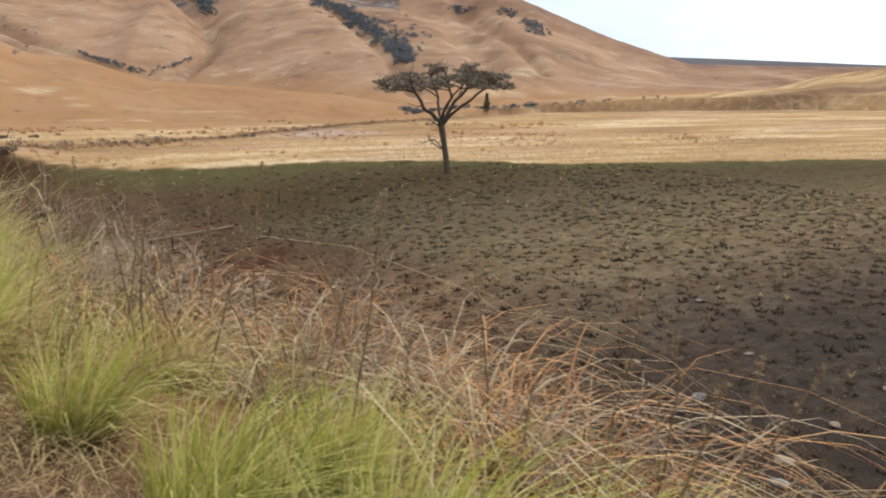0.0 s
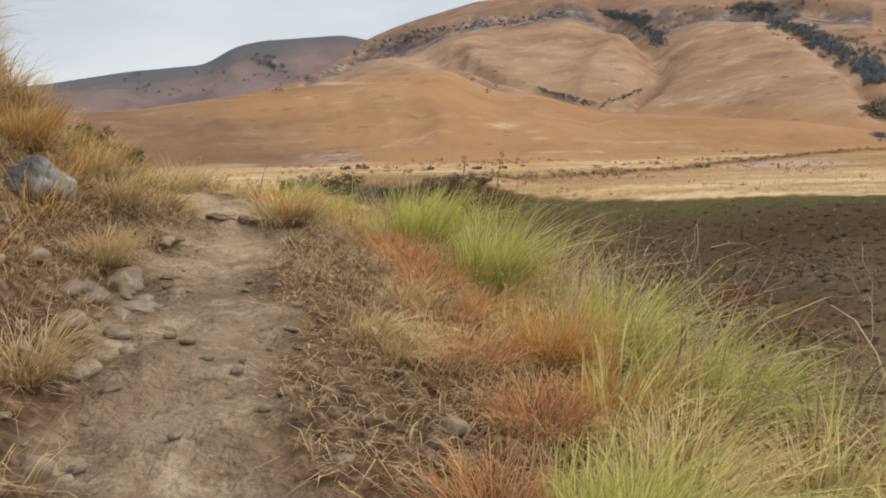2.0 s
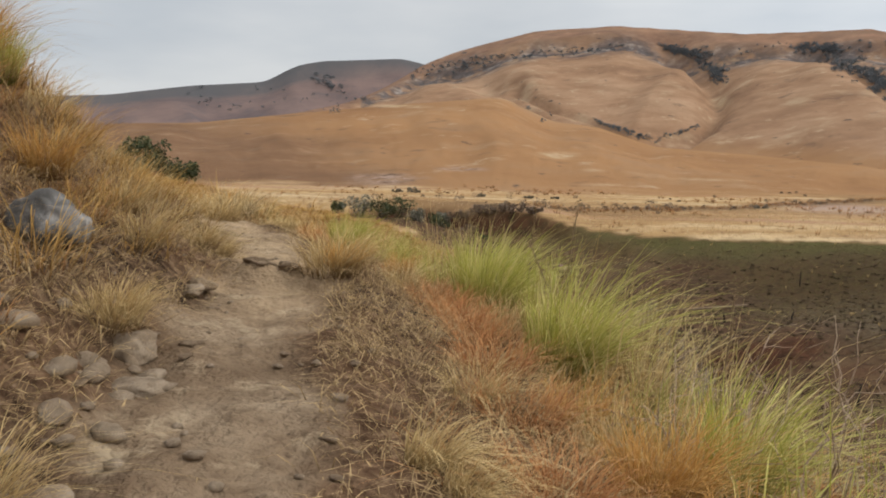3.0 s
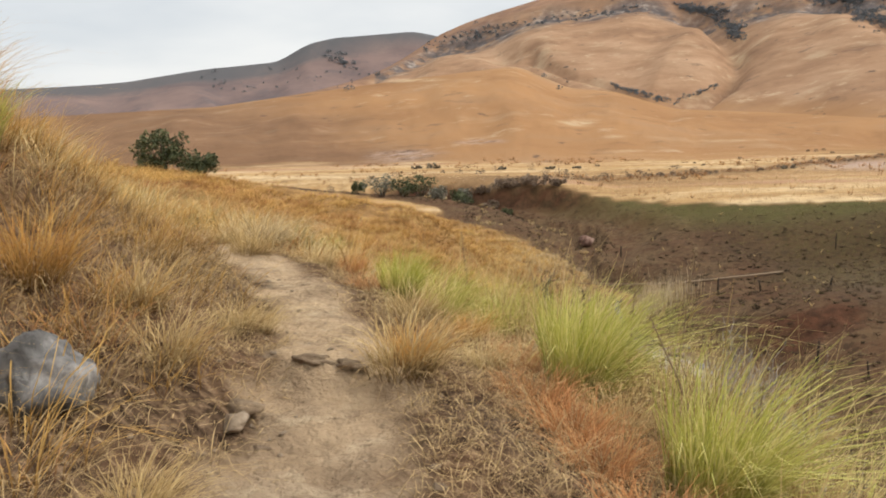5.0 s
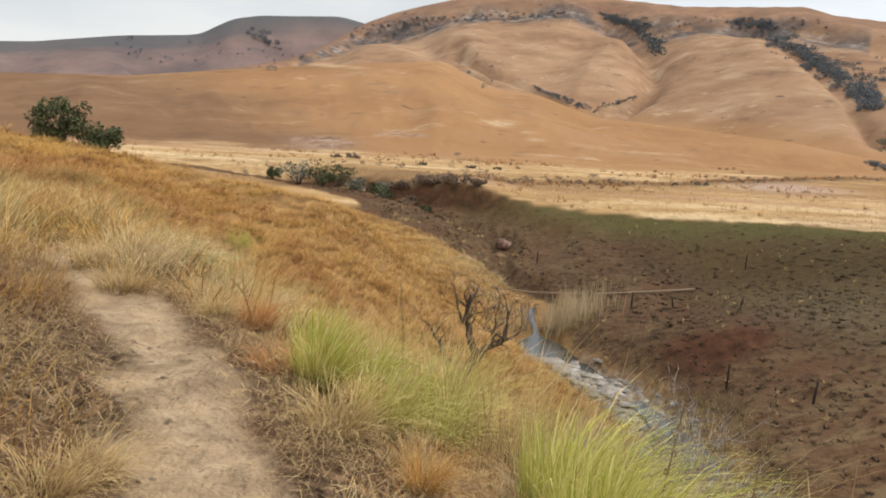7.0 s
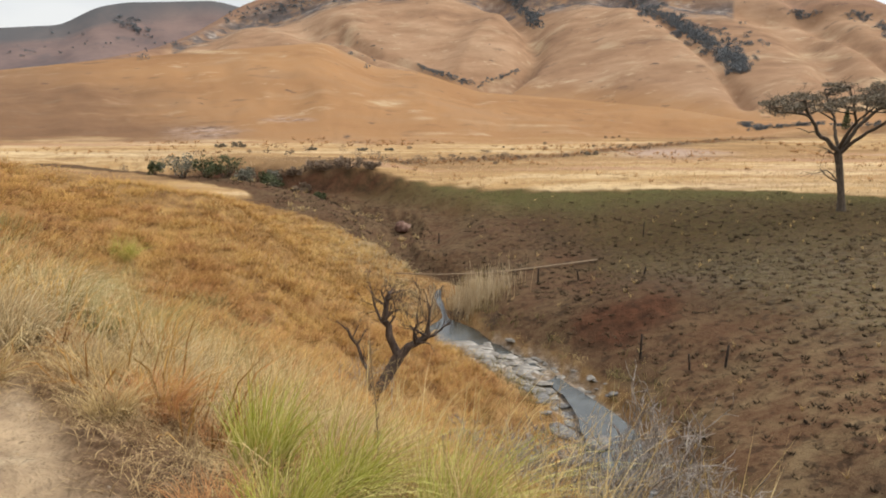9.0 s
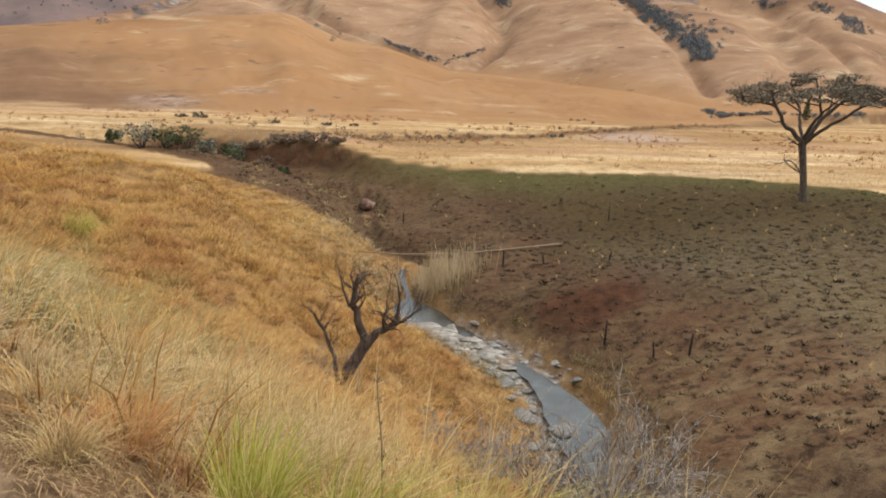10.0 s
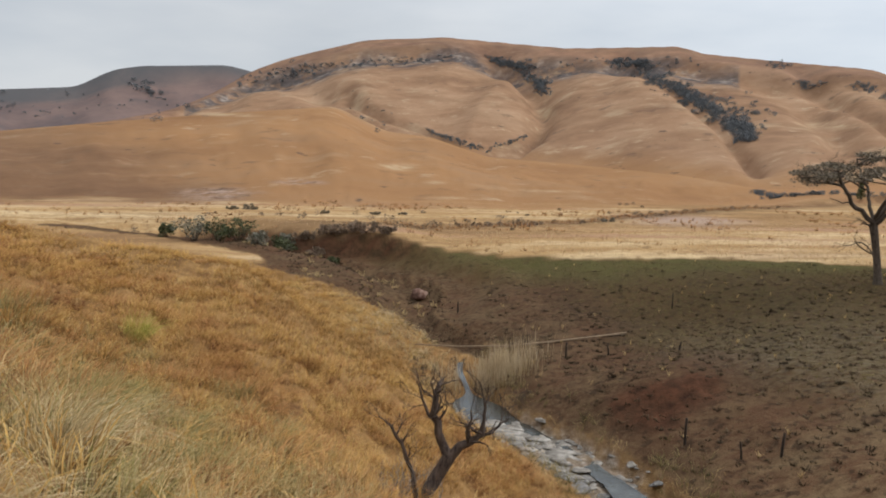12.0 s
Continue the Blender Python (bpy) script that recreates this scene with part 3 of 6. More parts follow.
# ---- mesh helpers ----
def mesh_from(name, verts, faces_by_size, material, smooth_faces=False, attrs=()):
    """A mesh from arrays: verts (n, 3) and arrays of faces with 3 or 4 corners."""
    me = bpy.data.meshes.new(name)
    faces_by_size = [np.asarray(f, np.int32) for f in faces_by_size if len(f)]
    loops = np.concatenate([f.ravel() for f in faces_by_size])
    counts = np.concatenate([np.full(len(f), f.shape[1], np.int32) for f in faces_by_size])
    me.vertices.add(len(verts)), me.loops.add(len(loops)), me.polygons.add(len(counts))
    me.vertices.foreach_set("co", np.asarray(verts, np.float32).ravel())
    me.loops.foreach_set("vertex_index", loops)
    me.polygons.foreach_set("loop_start", np.concatenate([[0], np.cumsum(counts)[:-1]]).astype(np.int32))
    if smooth_faces:
        me.polygons.foreach_set("use_smooth", np.ones(len(counts), bool))
    for key, values in attrs:
        me.attributes.new(key, "FLOAT", "POINT").data.foreach_set("value", np.asarray(values, np.float32))
    me.update(calc_edges=True)
    me.materials.append(material)
    return me


def part(name, me, parent, label=""):
    ob = new(name, me)
    ob.parent = parent
    return tagged(ob, label)


def blades(rng, base, tall, wide, lean=0.5, toward=None, bias=0.0, segs=3, material=None, name="grass", droop=0.35, az=None, tone=None):
    """Tapered, bent blades, one at each base point. toward: a direction (degrees from +x) that most of them lean to, by bias 0..1."""
    n = len(base)
    tall = np.broadcast_to(tall, n) * rng.uniform(0.38, 1.15, n)
    az = rng.uniform(0, 2 * np.pi, n) if az is None else az
    dx, dy = np.cos(az), np.sin(az)
    if toward is not None:
        dx, dy = dx * (1 - bias) + bias * np.cos(radians(toward)), dy * (1 - bias) + bias * np.sin(radians(toward))
    out = np.broadcast_to(lean, n) * rng.uniform(0.3, 1.5, n)
    fa = rng.uniform(0, 2 * np.pi, n)
    wx, wy = np.cos(fa), np.sin(fa)
    w = np.broadcast_to(wide, n) * rng.uniform(0.6, 1.3, n)
    rows, along = [], []
    for k in range(segs + 1):
        s = k / segs
        u = tall * out * (0.35 * s + 0.65 * s * s)
        cx, cy = base[:, 0] + dx * u, base[:, 1] + dy * u
        cz = base[:, 2] + tall * (s - droop * np.minimum(out, 1.6) * s * s * s)
        half = 0.5 * w * (1 - s) ** 0.6 if k else 0.4 * w
        if k < segs:
            rows += [np.stack([cx - wx * half, cy - wy * half, cz], 1), np.stack([cx + wx * half, cy + wy * half, cz], 1)]
            along += [np.full(n, s)] * 2
        else:
            rows.append(np.stack([cx, cy, cz], 1)), along.append(np.full(n, 1.0))
    m = len(rows)
    verts = np.stack(rows, 1).reshape(-1, 3)
    first = np.arange(n) * m
    quads = np.concatenate([np.stack([first + 2 * k, first + 2 * k + 1, first + 2 * k + 3, first + 2 * k + 2], 1) for k in range(segs - 1)]) if segs > 1 else np.zeros((0, 4), int)
    tris = np.stack([first + m - 3, first + m - 2, first + m - 1], 1)
    tone = np.full(n, 0.5) if tone is None else tone
    return mesh_from(name, verts, [quads, tris], material, attrs=[("along", np.stack(along, 1).ravel()), ("tone", np.repeat(tone, m))])


def tube(points, radii, sides=6):
    """A bent, tapered limb: verts and quads."""
    points, radii = np.asarray(points, float), np.asarray(radii, float)
    t = np.gradient(points, axis=0)
    t /= np.linalg.norm(t, axis=1)[:, None] + 1e-9
    ref = np.where(np.abs(t[:, 2:3]) > 0.9, [[1.0, 0, 0]], [[0, 0, 1.0]])
    a = np.cross(t, ref)
    a /= np.linalg.norm(a, axis=1)[:, None]
    b = np.cross(t, a)
    ang = np.arange(sides) * 2 * np.pi / sides
    v = points[:, None] + radii[:, None, None] * (np.cos(ang)[None, :, None] * a[:, None] + np.sin(ang)[None, :, None] * b[:, None])
    n = len(points)
    i = np.arange(n - 1)[:, None] * sides + np.arange(sides)[None]
    j = np.arange(n - 1)[:, None] * sides + (np.arange(sides)[None] + 1) % sides
    return v.reshape(-1, 3), np.stack([i, j, j + sides, i + sides], -1).reshape(-1, 4)


def join(pieces):
    verts, faces, at = [], [], 0
    for v, f in pieces:
        verts.append(v), faces.append(f + at)
        at += len(v)
    return np.concatenate(verts), np.concatenate(faces)


def branching(rng, start, way, length, radius, depth, spread=0.6, up=0.1, kids=(2, 4), shrink=0.68, sides=5, crook=0.15, tips=None):
    """Limbs that fork into thinner ones."""
    pts, p, d = [np.array(start, float)], np.array(start, float), np.array(way, float)
    steps = 4 if radius > 0.03 else 3
    for _ in range(steps):
        d = d + rng.normal(0, crook, 3) + (0, 0, up)
        d /= np.linalg.norm(d)
        p = p + d * length / steps
        pts.append(p)
    radius = max(radius, 0.0095 if sides == 5 else 0.0075 if sides > 3 else 0.003)
    end = radius * (0.62 if depth else 0.4)
    out = [tube(pts, np.linspace(radius, end, steps + 1), sides if radius > 0.02 else 3)]
    if depth:
        for k in range(int(rng.integers(*kids))):
            at = rng.integers(2, steps + 1) if k else steps
            side = rng.normal(0, 1, 3)
            side -= d * (side @ d)
            side /= np.linalg.norm(side) + 1e-9
            out += branching(rng, pts[at], d + side * spread * rng.uniform(0.6, 1.4), length * shrink * rng.uniform(0.7, 1.15), end * rng.uniform(0.65, 0.95),
                             depth - 1, spread, up, kids, shrink, sides, crook, tips)
    elif tips is not None:
        tips.append(p)
    return out


def leaf_cloud(rng, centres, radii, count, size, flat=1.0):
    """Small four-cornered leaves or sprays round each centre."""
    c = np.repeat(centres, count, 0)
    r = np.repeat(np.broadcast_to(radii, len(centres)), count)
    d = rng.normal(0, 1, (len(c), 3))
    d /= np.linalg.norm(d, axis=1)[:, None]
    c = c + d * (r * rng.uniform(0.2, 1, len(c)) ** 0.5)[:, None] * (1, 1, flat)
    u = rng.normal(0, 1, (len(c), 3))
    u /= np.linalg.norm(u, axis=1)[:, None]
    v = np.cross(u, rng.normal(0, 1, (len(c), 3)))
    v /= np.linalg.norm(v, axis=1)[:, None]
    s = (size * rng.uniform(0.5, 1.3, len(c)))[:, None]
    verts = np.stack([c - u * s, c + v * s * 0.45, c + u * s, c - v * s * 0.45], 1).reshape(-1, 3)
    return verts, (np.arange(len(c))[:, None] * 4 + np.arange(4)[None])


def rock_mesh(rng, name, size, material, level=3, rough=0.28, seed=0.0):
    bm = bmesh.new()
    bmesh.ops.create_icosphere(bm, subdivisions=level, radius=1)
    planes = rng.normal(0, 1, (11, 3))
    planes /= np.linalg.norm(planes, axis=1)[:, None]
    reach = rng.uniform(0.62, 0.98, 11)
    for v in bm.verts:
        p = v.co.normalized()
        cut = reach / np.maximum(planes @ np.array(p), 0.05)
        facet = min(1.15, -math.log(float(np.exp(-40 * np.minimum(cut, 1.3)).sum())) / 40)
        n1 = noise.noise(p * 2.3 + Vector((seed, seed * 0.7, 0)))
        q = p * (facet + 0.25 * rough * n1 + 0.09 * noise.noise(p * 6 + Vector((seed, 0, 9))) + 0.05 * noise.noise(p * 13 + Vector((0, seed, 4))))
        q.z = max(q.z, -0.45)
        v.co = Vector((q.x * size[0], q.y * size[1], q.z * size[2]))
    me = bpy.data.meshes.new(name)
    bm.to_mesh(me)
    bm.free()
    me.polygons.foreach_set("use_smooth", np.ones(len(me.polygons), bool))
    me.materials.append(material)
    return me


def on_ground(x, y, lift=0.0):
    return Vector((x, y, float(height(x, y)) + lift))


def ground_points(rng, n, x0, x1, y0, y1, keep):
    """n random points of the ground in a rectangle, of which keep(x, y) says how likely each one stays."""
    x, y = rng.uniform(x0, x1, n), rng.uniform(y0, y1, n)
    ok = rng.uniform(0, 1, n) < keep(x, y)
    x, y = x[ok], y[ok]
    return np.stack([x, y, height(x, y) - 0.01], 1)


# ---- the ground, one sheet from underfoot to the horizon ----
def build_ground():
    centre = (-1.0, -2.0)
    bearing = np.radians(np.concatenate([np.arange(-180, -50, 3.0), np.arange(-50, 66, 0.2), np.arange(66, 180, 3.0)]))
    close = np.exp(np.concatenate([np.arange(np.log(0.7), np.log(5), 0.02), np.arange(np.log(5), np.log(16), 0.009), np.arange(np.log(16), np.log(30), 0.014)]))
    far = np.exp(np.concatenate([np.arange(np.log(30), np.log(140), 0.015), np.arange(np.log(140), np.log(1150), 0.011), np.arange(np.log(1150), np.log(3600), 0.02)]))
    r = np.concatenate([[0.02], close, far])
    nb, nr = len(bearing), len(r)
    x = centre[0] + r[:, None] * np.sin(bearing)[None]
    y = centre[1] + r[:, None] * np.cos(bearing)[None]
    z = height(x, y)
    i = np.arange(nr - 1)[:, None] * nb + np.arange(nb)[None]
    j = np.arange(nr - 1)[:, None] * nb + (np.arange(nb)[None] + 1) % nb
    quads = np.stack([i, j, j + nb, i + nb], -1).reshape(-1, 4)
    th, rr = polar(x, y)
    _, fa, fc, fd, ra, rb, rv, rc = hills(th, rr)
    off = np.abs(x - path_x(y))
    sx = stream_x(y)
    edge = 0.16 * fbm(x / 0.35, y / 0.35, 61, 3)
    trodden = (1 - smooth(0.22, 0.46, off + 1.6 * edge)) * (1 - smooth(14.5, 17, y))
    litter = (1 - smooth(1.2, 2.6, off + 3 * edge)) * (1 - smooth(12, 17, y))
    burnt = smooth(-0.4, 0.6, burn_far(x) - y) * smooth(1.4, 2.6, x - sx + 1.5 * edge) * (rr < 300)
    back_bank = smooth(70, 72, y + 2 * edge) * (y < 130) * smooth(-16.5, -15.5, x - sx + 4 * edge) * smooth(-0.4, 0.6, burn_far(x) - y) * (1 - smooth(2, 3, x - sx)) * smooth(-1.2, 0.8, y - spur_end(x) + 2 * edge)
    burnt = np.maximum(burnt, back_bank)
    plain = smooth(-0.4, 0.6, y - burn_far(x)) * (rr > 60) * smooth(66, 80, rr)
    plain = np.maximum(plain, smooth(70, 84, rr) * (1 - burnt)) * np.where((x < 3) & (y < 110), smooth(-1, 2, y - spur_end(x)), 1)
    hill = smooth(-12, 14, rr - ra + 16 * fbm(x / 14, y / 5, 73, 3))
    upper = smooth(0.02, 0.15, fc)
    cliff = np.exp(-((fc - 0.80 + 0.05 * fbm(th / 3, th * 0, 71, 2)) / 0.055) ** 2) * (th > -12) * (th < 24)
    # mask of the left flank's painted shade, facing away from the sun
    brown = (1 - smooth(-15, -3, th + 12 * fa + 3 * fbm(x / 40, y / 40, 133, 3))) * hill * (rr < rb * 1.1)
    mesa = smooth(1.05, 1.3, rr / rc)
    stony = np.exp(-((y - 57.5) / 4.5) ** 2) * (1 - smooth(1.7, 3.0, np.abs(x - sx + 0.7) + 4 * edge))
    stony = np.maximum(stony, 0.7 * (1 - smooth(1.2, 2.2, np.abs(x - sx + 0.3) + 5 * edge)) * (y < 56) * (y > 36))
    red = np.maximum(0.85 * (1 - smooth(0.45, 1.15, np.hypot((y - 57) / 3.2, (x - 12.4) / 3.4) + 0.55 * fbm(x / 1.6, y / 1.6, 131, 3))), np.exp(-((y - burn_far(x) + 1.4) / 1.6) ** 2) * 0.9 * smooth(-30, -22, x) * (1 - smooth(-3, 6, x)))
    ash = 0.45 * smooth(10, 16, x - sx) * (1 - smooth(30, 70, x - sx) * 0.6) * (1 - smooth(64, 84, y + 0.2 * x)) * burnt
    shoots = np.maximum(smooth(0.84, 0.98, y / burn_far(x)) * smooth(4, 12, x - sx), 0.75 * smooth(11, 19, x - sx + 6 * fbm(x / 9, y / 9, 75, 3)) * smooth(30, 44, y)) * burnt
    lane = np.interp(x, (-40, -2.6, 10.4, 28, 52, 80, 140), (126, 123, 129.5, 140, 163, 186, 225)) + 2.5 * fbm(x / 9, x * 0 + 1, 77, 3)
    ditch = np.exp(-((y - lane) / (4.2 + 0.03 * np.abs(x))) ** 2) * smooth(-30, -5, x)
    up = np.degrees(np.arctan2(z - EYE_REF[2], rr))

    def spot(t0, a0, wt, wa, seed):
        """A ragged patch of the hillside round one bearing and height angle."""
        d = np.hypot((th - t0) / wt, (up - a0) / wa) + 0.5 * fbm(x / 18, y / 18, seed, 3)
        return (1 - smooth(0.15, 1.0, d)) * (rr > 130)
    scar = np.maximum.reduce([spot(1.8, -0.9, 2.0, 0.35, 111), spot(4.2, -1.9, 1.3, 0.16, 112), spot(11.7, 2.9, 0.9, 0.6, 113), spot(9.2, 0.6, 1.6, 0.22, 114),
                              spot(29.5, 2.2, 3.0, 0.3, 115), spot(33.0, 0.6, 2.6, 0.4, 116), spot(31.0, -0.9, 3.0, 0.3, 117), spot(-9.5, 2.3, 3.4, 0.16, 118), spot(12.0, -2.3, 5.0, 0.14, 119), spot(6.0, -2.9, 4.0, 0.14, 120)])
    rubble = np.maximum(spot(-10.2, -3.0, 4.4, 0.7, 121), spot(-5.0, -2.0, 2.4, 0.2, 122))
    mauve = spot(20.0, -3.9, 5.5, 0.7, 123)
    hill = hill * (1 - smooth(32, 42, th) * (rr < rb * 1.12))
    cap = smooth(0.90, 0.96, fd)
    rim = smooth(0.87, 0.98, y / burn_far(x) + 0.02 * fbm(x / 6, y / 3, 134, 3)) * smooth(2, 12, x - sx) * burnt
    thin_burn = np.maximum(smooth(62, 42, y) * smooth(22, 30, y), 0.5 * smooth(14, 8, x - sx))
    attrs = [("rim", rim), ("thin_burn", thin_burn), ("scar", scar), ("rubble", rubble), ("mauve", mauve), ("cap", cap), ("trodden", trodden), ("litter", litter), ("burnt", burnt), ("plain", plain), ("hill", hill), ("upper", upper), ("cliff", cliff), ("brown", brown), ("summit", smooth(0.80, 0.9, fc)), ("char", smooth(40, 24, y) * burnt), ("sandy", smooth(7.6, 9.6, y)),
             ("ditch", ditch), ("mesa", mesa), ("stony", stony), ("red_bank", red), ("ash", ash), ("shoots", shoots)]
    me = mesh_from("ground", np.stack([x, y, z], -1).reshape(-1, 3), [quads[:, ::-1]], GROUND, True, [(k, np.broadcast_to(v, x.shape).ravel()) for k, v in attrs])
    tagged(new("ground", me), "grassy hillside with a trodden path, burnt valley floor and hills", "ground", kind="structure")


build_ground()


def build_water():
    y = np.arange(-30, 76, 0.5)
    half = 1.15 + 0.35 * np.sin(y * 0.45) + 1.0 * np.exp(-((y - 62.8) / 3.2) ** 2) - 0.3 * np.exp(-((y - 57) / 3.0) ** 2)
    half = (half * 0.84 + 0.22 * fbm(y / 1.7, y * 0, 91, 3)) * (1 - 0.8 * smooth(64.5, 67.5, y))
    across = np.linspace(-1, 1, 7)
    x = stream_x(y)[:, None] + half[:, None] * across[None]
    z = np.full_like(x, -14.52)
    v = np.stack([x, np.broadcast_to(y[:, None], x.shape), z], -1).reshape(-1, 3)
    i = (np.arange(len(y) - 1)[:, None] * 7 + np.arange(6)[None]).ravel()
    me = mesh_from("water", v, [np.stack([i, i + 1, i + 8, i + 7], 1)], WATER, True)
    tagged(new("water", me), "shallow stream reflecting the grey sky", "stream", kind="structure")


build_water()


# ---- the umbrella acacia ----
def build_acacia():
    rng = np.random.default_rng(4)
    tree = tagged(new("acacia_tree"), "flat-topped acacia with sparse brown crown on burnt ground", "tree")
    tree.location = on_ground(39.3, 80.0, -0.1)
    tree.rotation_euler = (0, 0, radians(-27))
    trunk = np.array([(0, 0, -0.2), (-0.02, 0, 0.4), (-0.12, 0.03, 1.4), (-0.3, 0.05, 2.8), (-0.52, 0.05, 4.2), (-0.72, 0.05, 5.3)])
    v, f = tube(trunk, (0.50, 0.36, 0.31, 0.30, 0.32, 0.36), 12)
    part("trunk", mesh_from("trunk", v, [f], BARK, True), tree)
    courses = [  # points of each limb: along, depth, height; then the radius at its foot
        ([(-0.72, 0, 5.1), (-1.5, -0.3, 6.1), (-2.5, -0.7, 7.15), (-3.4, -1.0, 8.4), (-3.9, -1.3, 10.1)], 0.25),
        ([(-3.3, -1.0, 8.3), (-4.4, -1.5, 8.75), (-5.6, -1.9, 8.8), (-6.6, -2.2, 9.1)], 0.10),
        ([(-2.5, -0.7, 7.1), (-3.2, 0.3, 7.05), (-4.2, 0.7, 7.3)], 0.07),
        ([(-0.75, 0, 5.3), (-1.0, 1.2, 6.6), (-1.0, 2.0, 7.9), (-1.6, 2.9, 9.4), (-2.2, 3.6, 10.8)], 0.18),
        ([(-0.7, 0, 5.3), (-0.4, -0.9, 6.5), (0.3, -1.5, 7.8), (0.1, -2.2, 9.2), (-0.6, -3.0, 11.0)], 0.18),
        ([(-0.65, 0, 5.3), (0.1, 0.4, 6.6), (0.95, 0.8, 7.8), (2.1, 1.3, 8.9), (3.7, 1.7, 9.8)], 0.24),
        ([(-0.55, 0, 5.2), (0.5, -0.5, 6.3), (1.8, -1.0, 7.5), (3.5, -1.5, 8.7), (5.0, -2.0, 9.5)], 0.19),
        ([(1.0, 0.8, 7.8), (1.4, 1.8, 9.0), (1.3, 2.9, 10.4)], 0.11),
        ([(2.1, 1.3, 8.9), (3.6, 2.2, 9.3), (5.2, 2.8, 9.3), (6.3, 3.0, 9.1)], 0.09),
        ([(-1.0, 2.0, 7.9), (-2.4, 2.6, 8.9), (-4.2, 3.0, 9.9)], 0.09),
        ([(0.3, -1.5, 7.8), (1.4, -2.6, 9.2), (2.4, -3.6, 10.3)], 0.10)]
    knots = []
    for pts, r0 in courses:
        pts = np.array(pts) + rng.normal(0, 0.07, (len(pts), 3)) * (np.arange(len(pts)) > 0)[:, None]
        fine = np.array([[np.interp(u, np.arange(len(pts)), pts[:, c]) for c in range(3)] for u in np.linspace(0, len(pts) - 1, 3 * len(pts) - 2)])
        fine[1:-1] += rng.normal(0, 0.06, (len(fine) - 2, 3))
        v, f = tube(fine, np.linspace(r0, r0 * 0.42, len(fine)), 7)
        part("limb", mesh_from("limb", v, [f], BARK, True), tree)
        knots += [q for q in fine[len(fine) // 2:]]
    knots = np.array(knots)
    # flat pads of foliage, lower and thinner towards the rim, each on a branch of its own
    twigs, pads = [], []
    while len(pads) < 64:
        u, d = rng.uniform(-7.2, 6.8), rng.uniform(-5.5, 5.5)
        rim = ((u + 0.2) / 7.0) ** 2 + (d / 5.6) ** 2
        if rim > 1:
            continue
        pads.append((u, d, 11.9 - 2.5 * rim - rng.uniform(0, 2.3) * (1 - 0.6 * rim)))
    pads += [(-6.4, -1.6, 8.9), (-5.6, -2.0, 8.75), (-4.9, 0.6, 8.9), (6.4, 2.6, 9.0), (5.6, -1.6, 9.2)]
    pads = np.array(pads)
    for q in pads:
        k = knots[np.argmin(np.linalg.norm((knots - q) * (1, 1, 1.5), axis=1) + 3 * np.maximum(knots[:, 2] - q[2] + 0.2, 0))]
        bend = (k + q) / 2 + rng.normal(0, 0.22, 3) + (0, 0, -0.15)
        twigs.append(tube([k, (k + bend) / 2, bend, q], (0.075, 0.06, 0.05, 0.025), 5))
        for _ in range(3):
            a = rng.uniform(0, 6.28)
            twigs += branching(rng, bend + (q - bend) * rng.uniform(0.3, 1), (np.cos(a), np.sin(a), rng.uniform(0.0, 0.5)), 0.8, 0.03, 2, 0.7, 0.02, (2, 4), 0.72, 3, 0.2)
    v, f = join(twigs)
    tagged(part("twig", mesh_from("twig", v, [f], BARK), tree), kind="stuff")
    v, f = leaf_cloud(rng, pads, rng.uniform(0.8, 1.45, len(pads)), 200, 0.115, 0.26)
    part("crown", mesh_from("crown", v, [f], CROWN), tree, "thin grey-brown layered foliage")
    for start, way, reach in (((-0.2, 0, 2.2), (-0.6, -0.1, 0.8), 1.9), ((-0.25, 0, 2.6), (-0.95, 0.2, 0.5), 1.7), ((-0.6, 0, 4.9), (-0.95, -0.1, 0.25), 1.2)):
        v, f = join(branching(rng, start, way, reach, 0.085, 4, 0.7, -0.04, (2, 4), 0.74, 4, 0.22))
        part("side_limb", mesh_from("side_limb", v, [f], BARK, True), tree, "bare twiggy side limb")


build_acacia()


# ---- shrubs ----
def dead_bush(x, y, tall, stems, seed, material, label, spread=0.55, lean=(0, 0), thick=0.019, depth=4):
    rng = np.random.default_rng(seed)
    ob = tagged(new("dead_bush"), label, "bush")
    ob.location = on_ground(x, y, -0.05)
    for _ in range(stems):
        a = rng.uniform(0, 2 * np.pi)
        d = np.array([np.cos(a) * spread + lean[0], np.sin(a) * spread + lean[1], 1.0])
        v, f = join(branching(rng, (rng.normal(0, 0.08), rng.normal(0, 0.08), 0), d / np.linalg.norm(d), tall * 0.42 * rng.uniform(0.7, 1.2), thick * tall * rng.uniform(0.6, 1), depth, 0.6, 0.06, (2, 4), 0.72, 5, 0.24))
        part("stem", mesh_from("stem", v, [f], material, True), ob)
    return ob


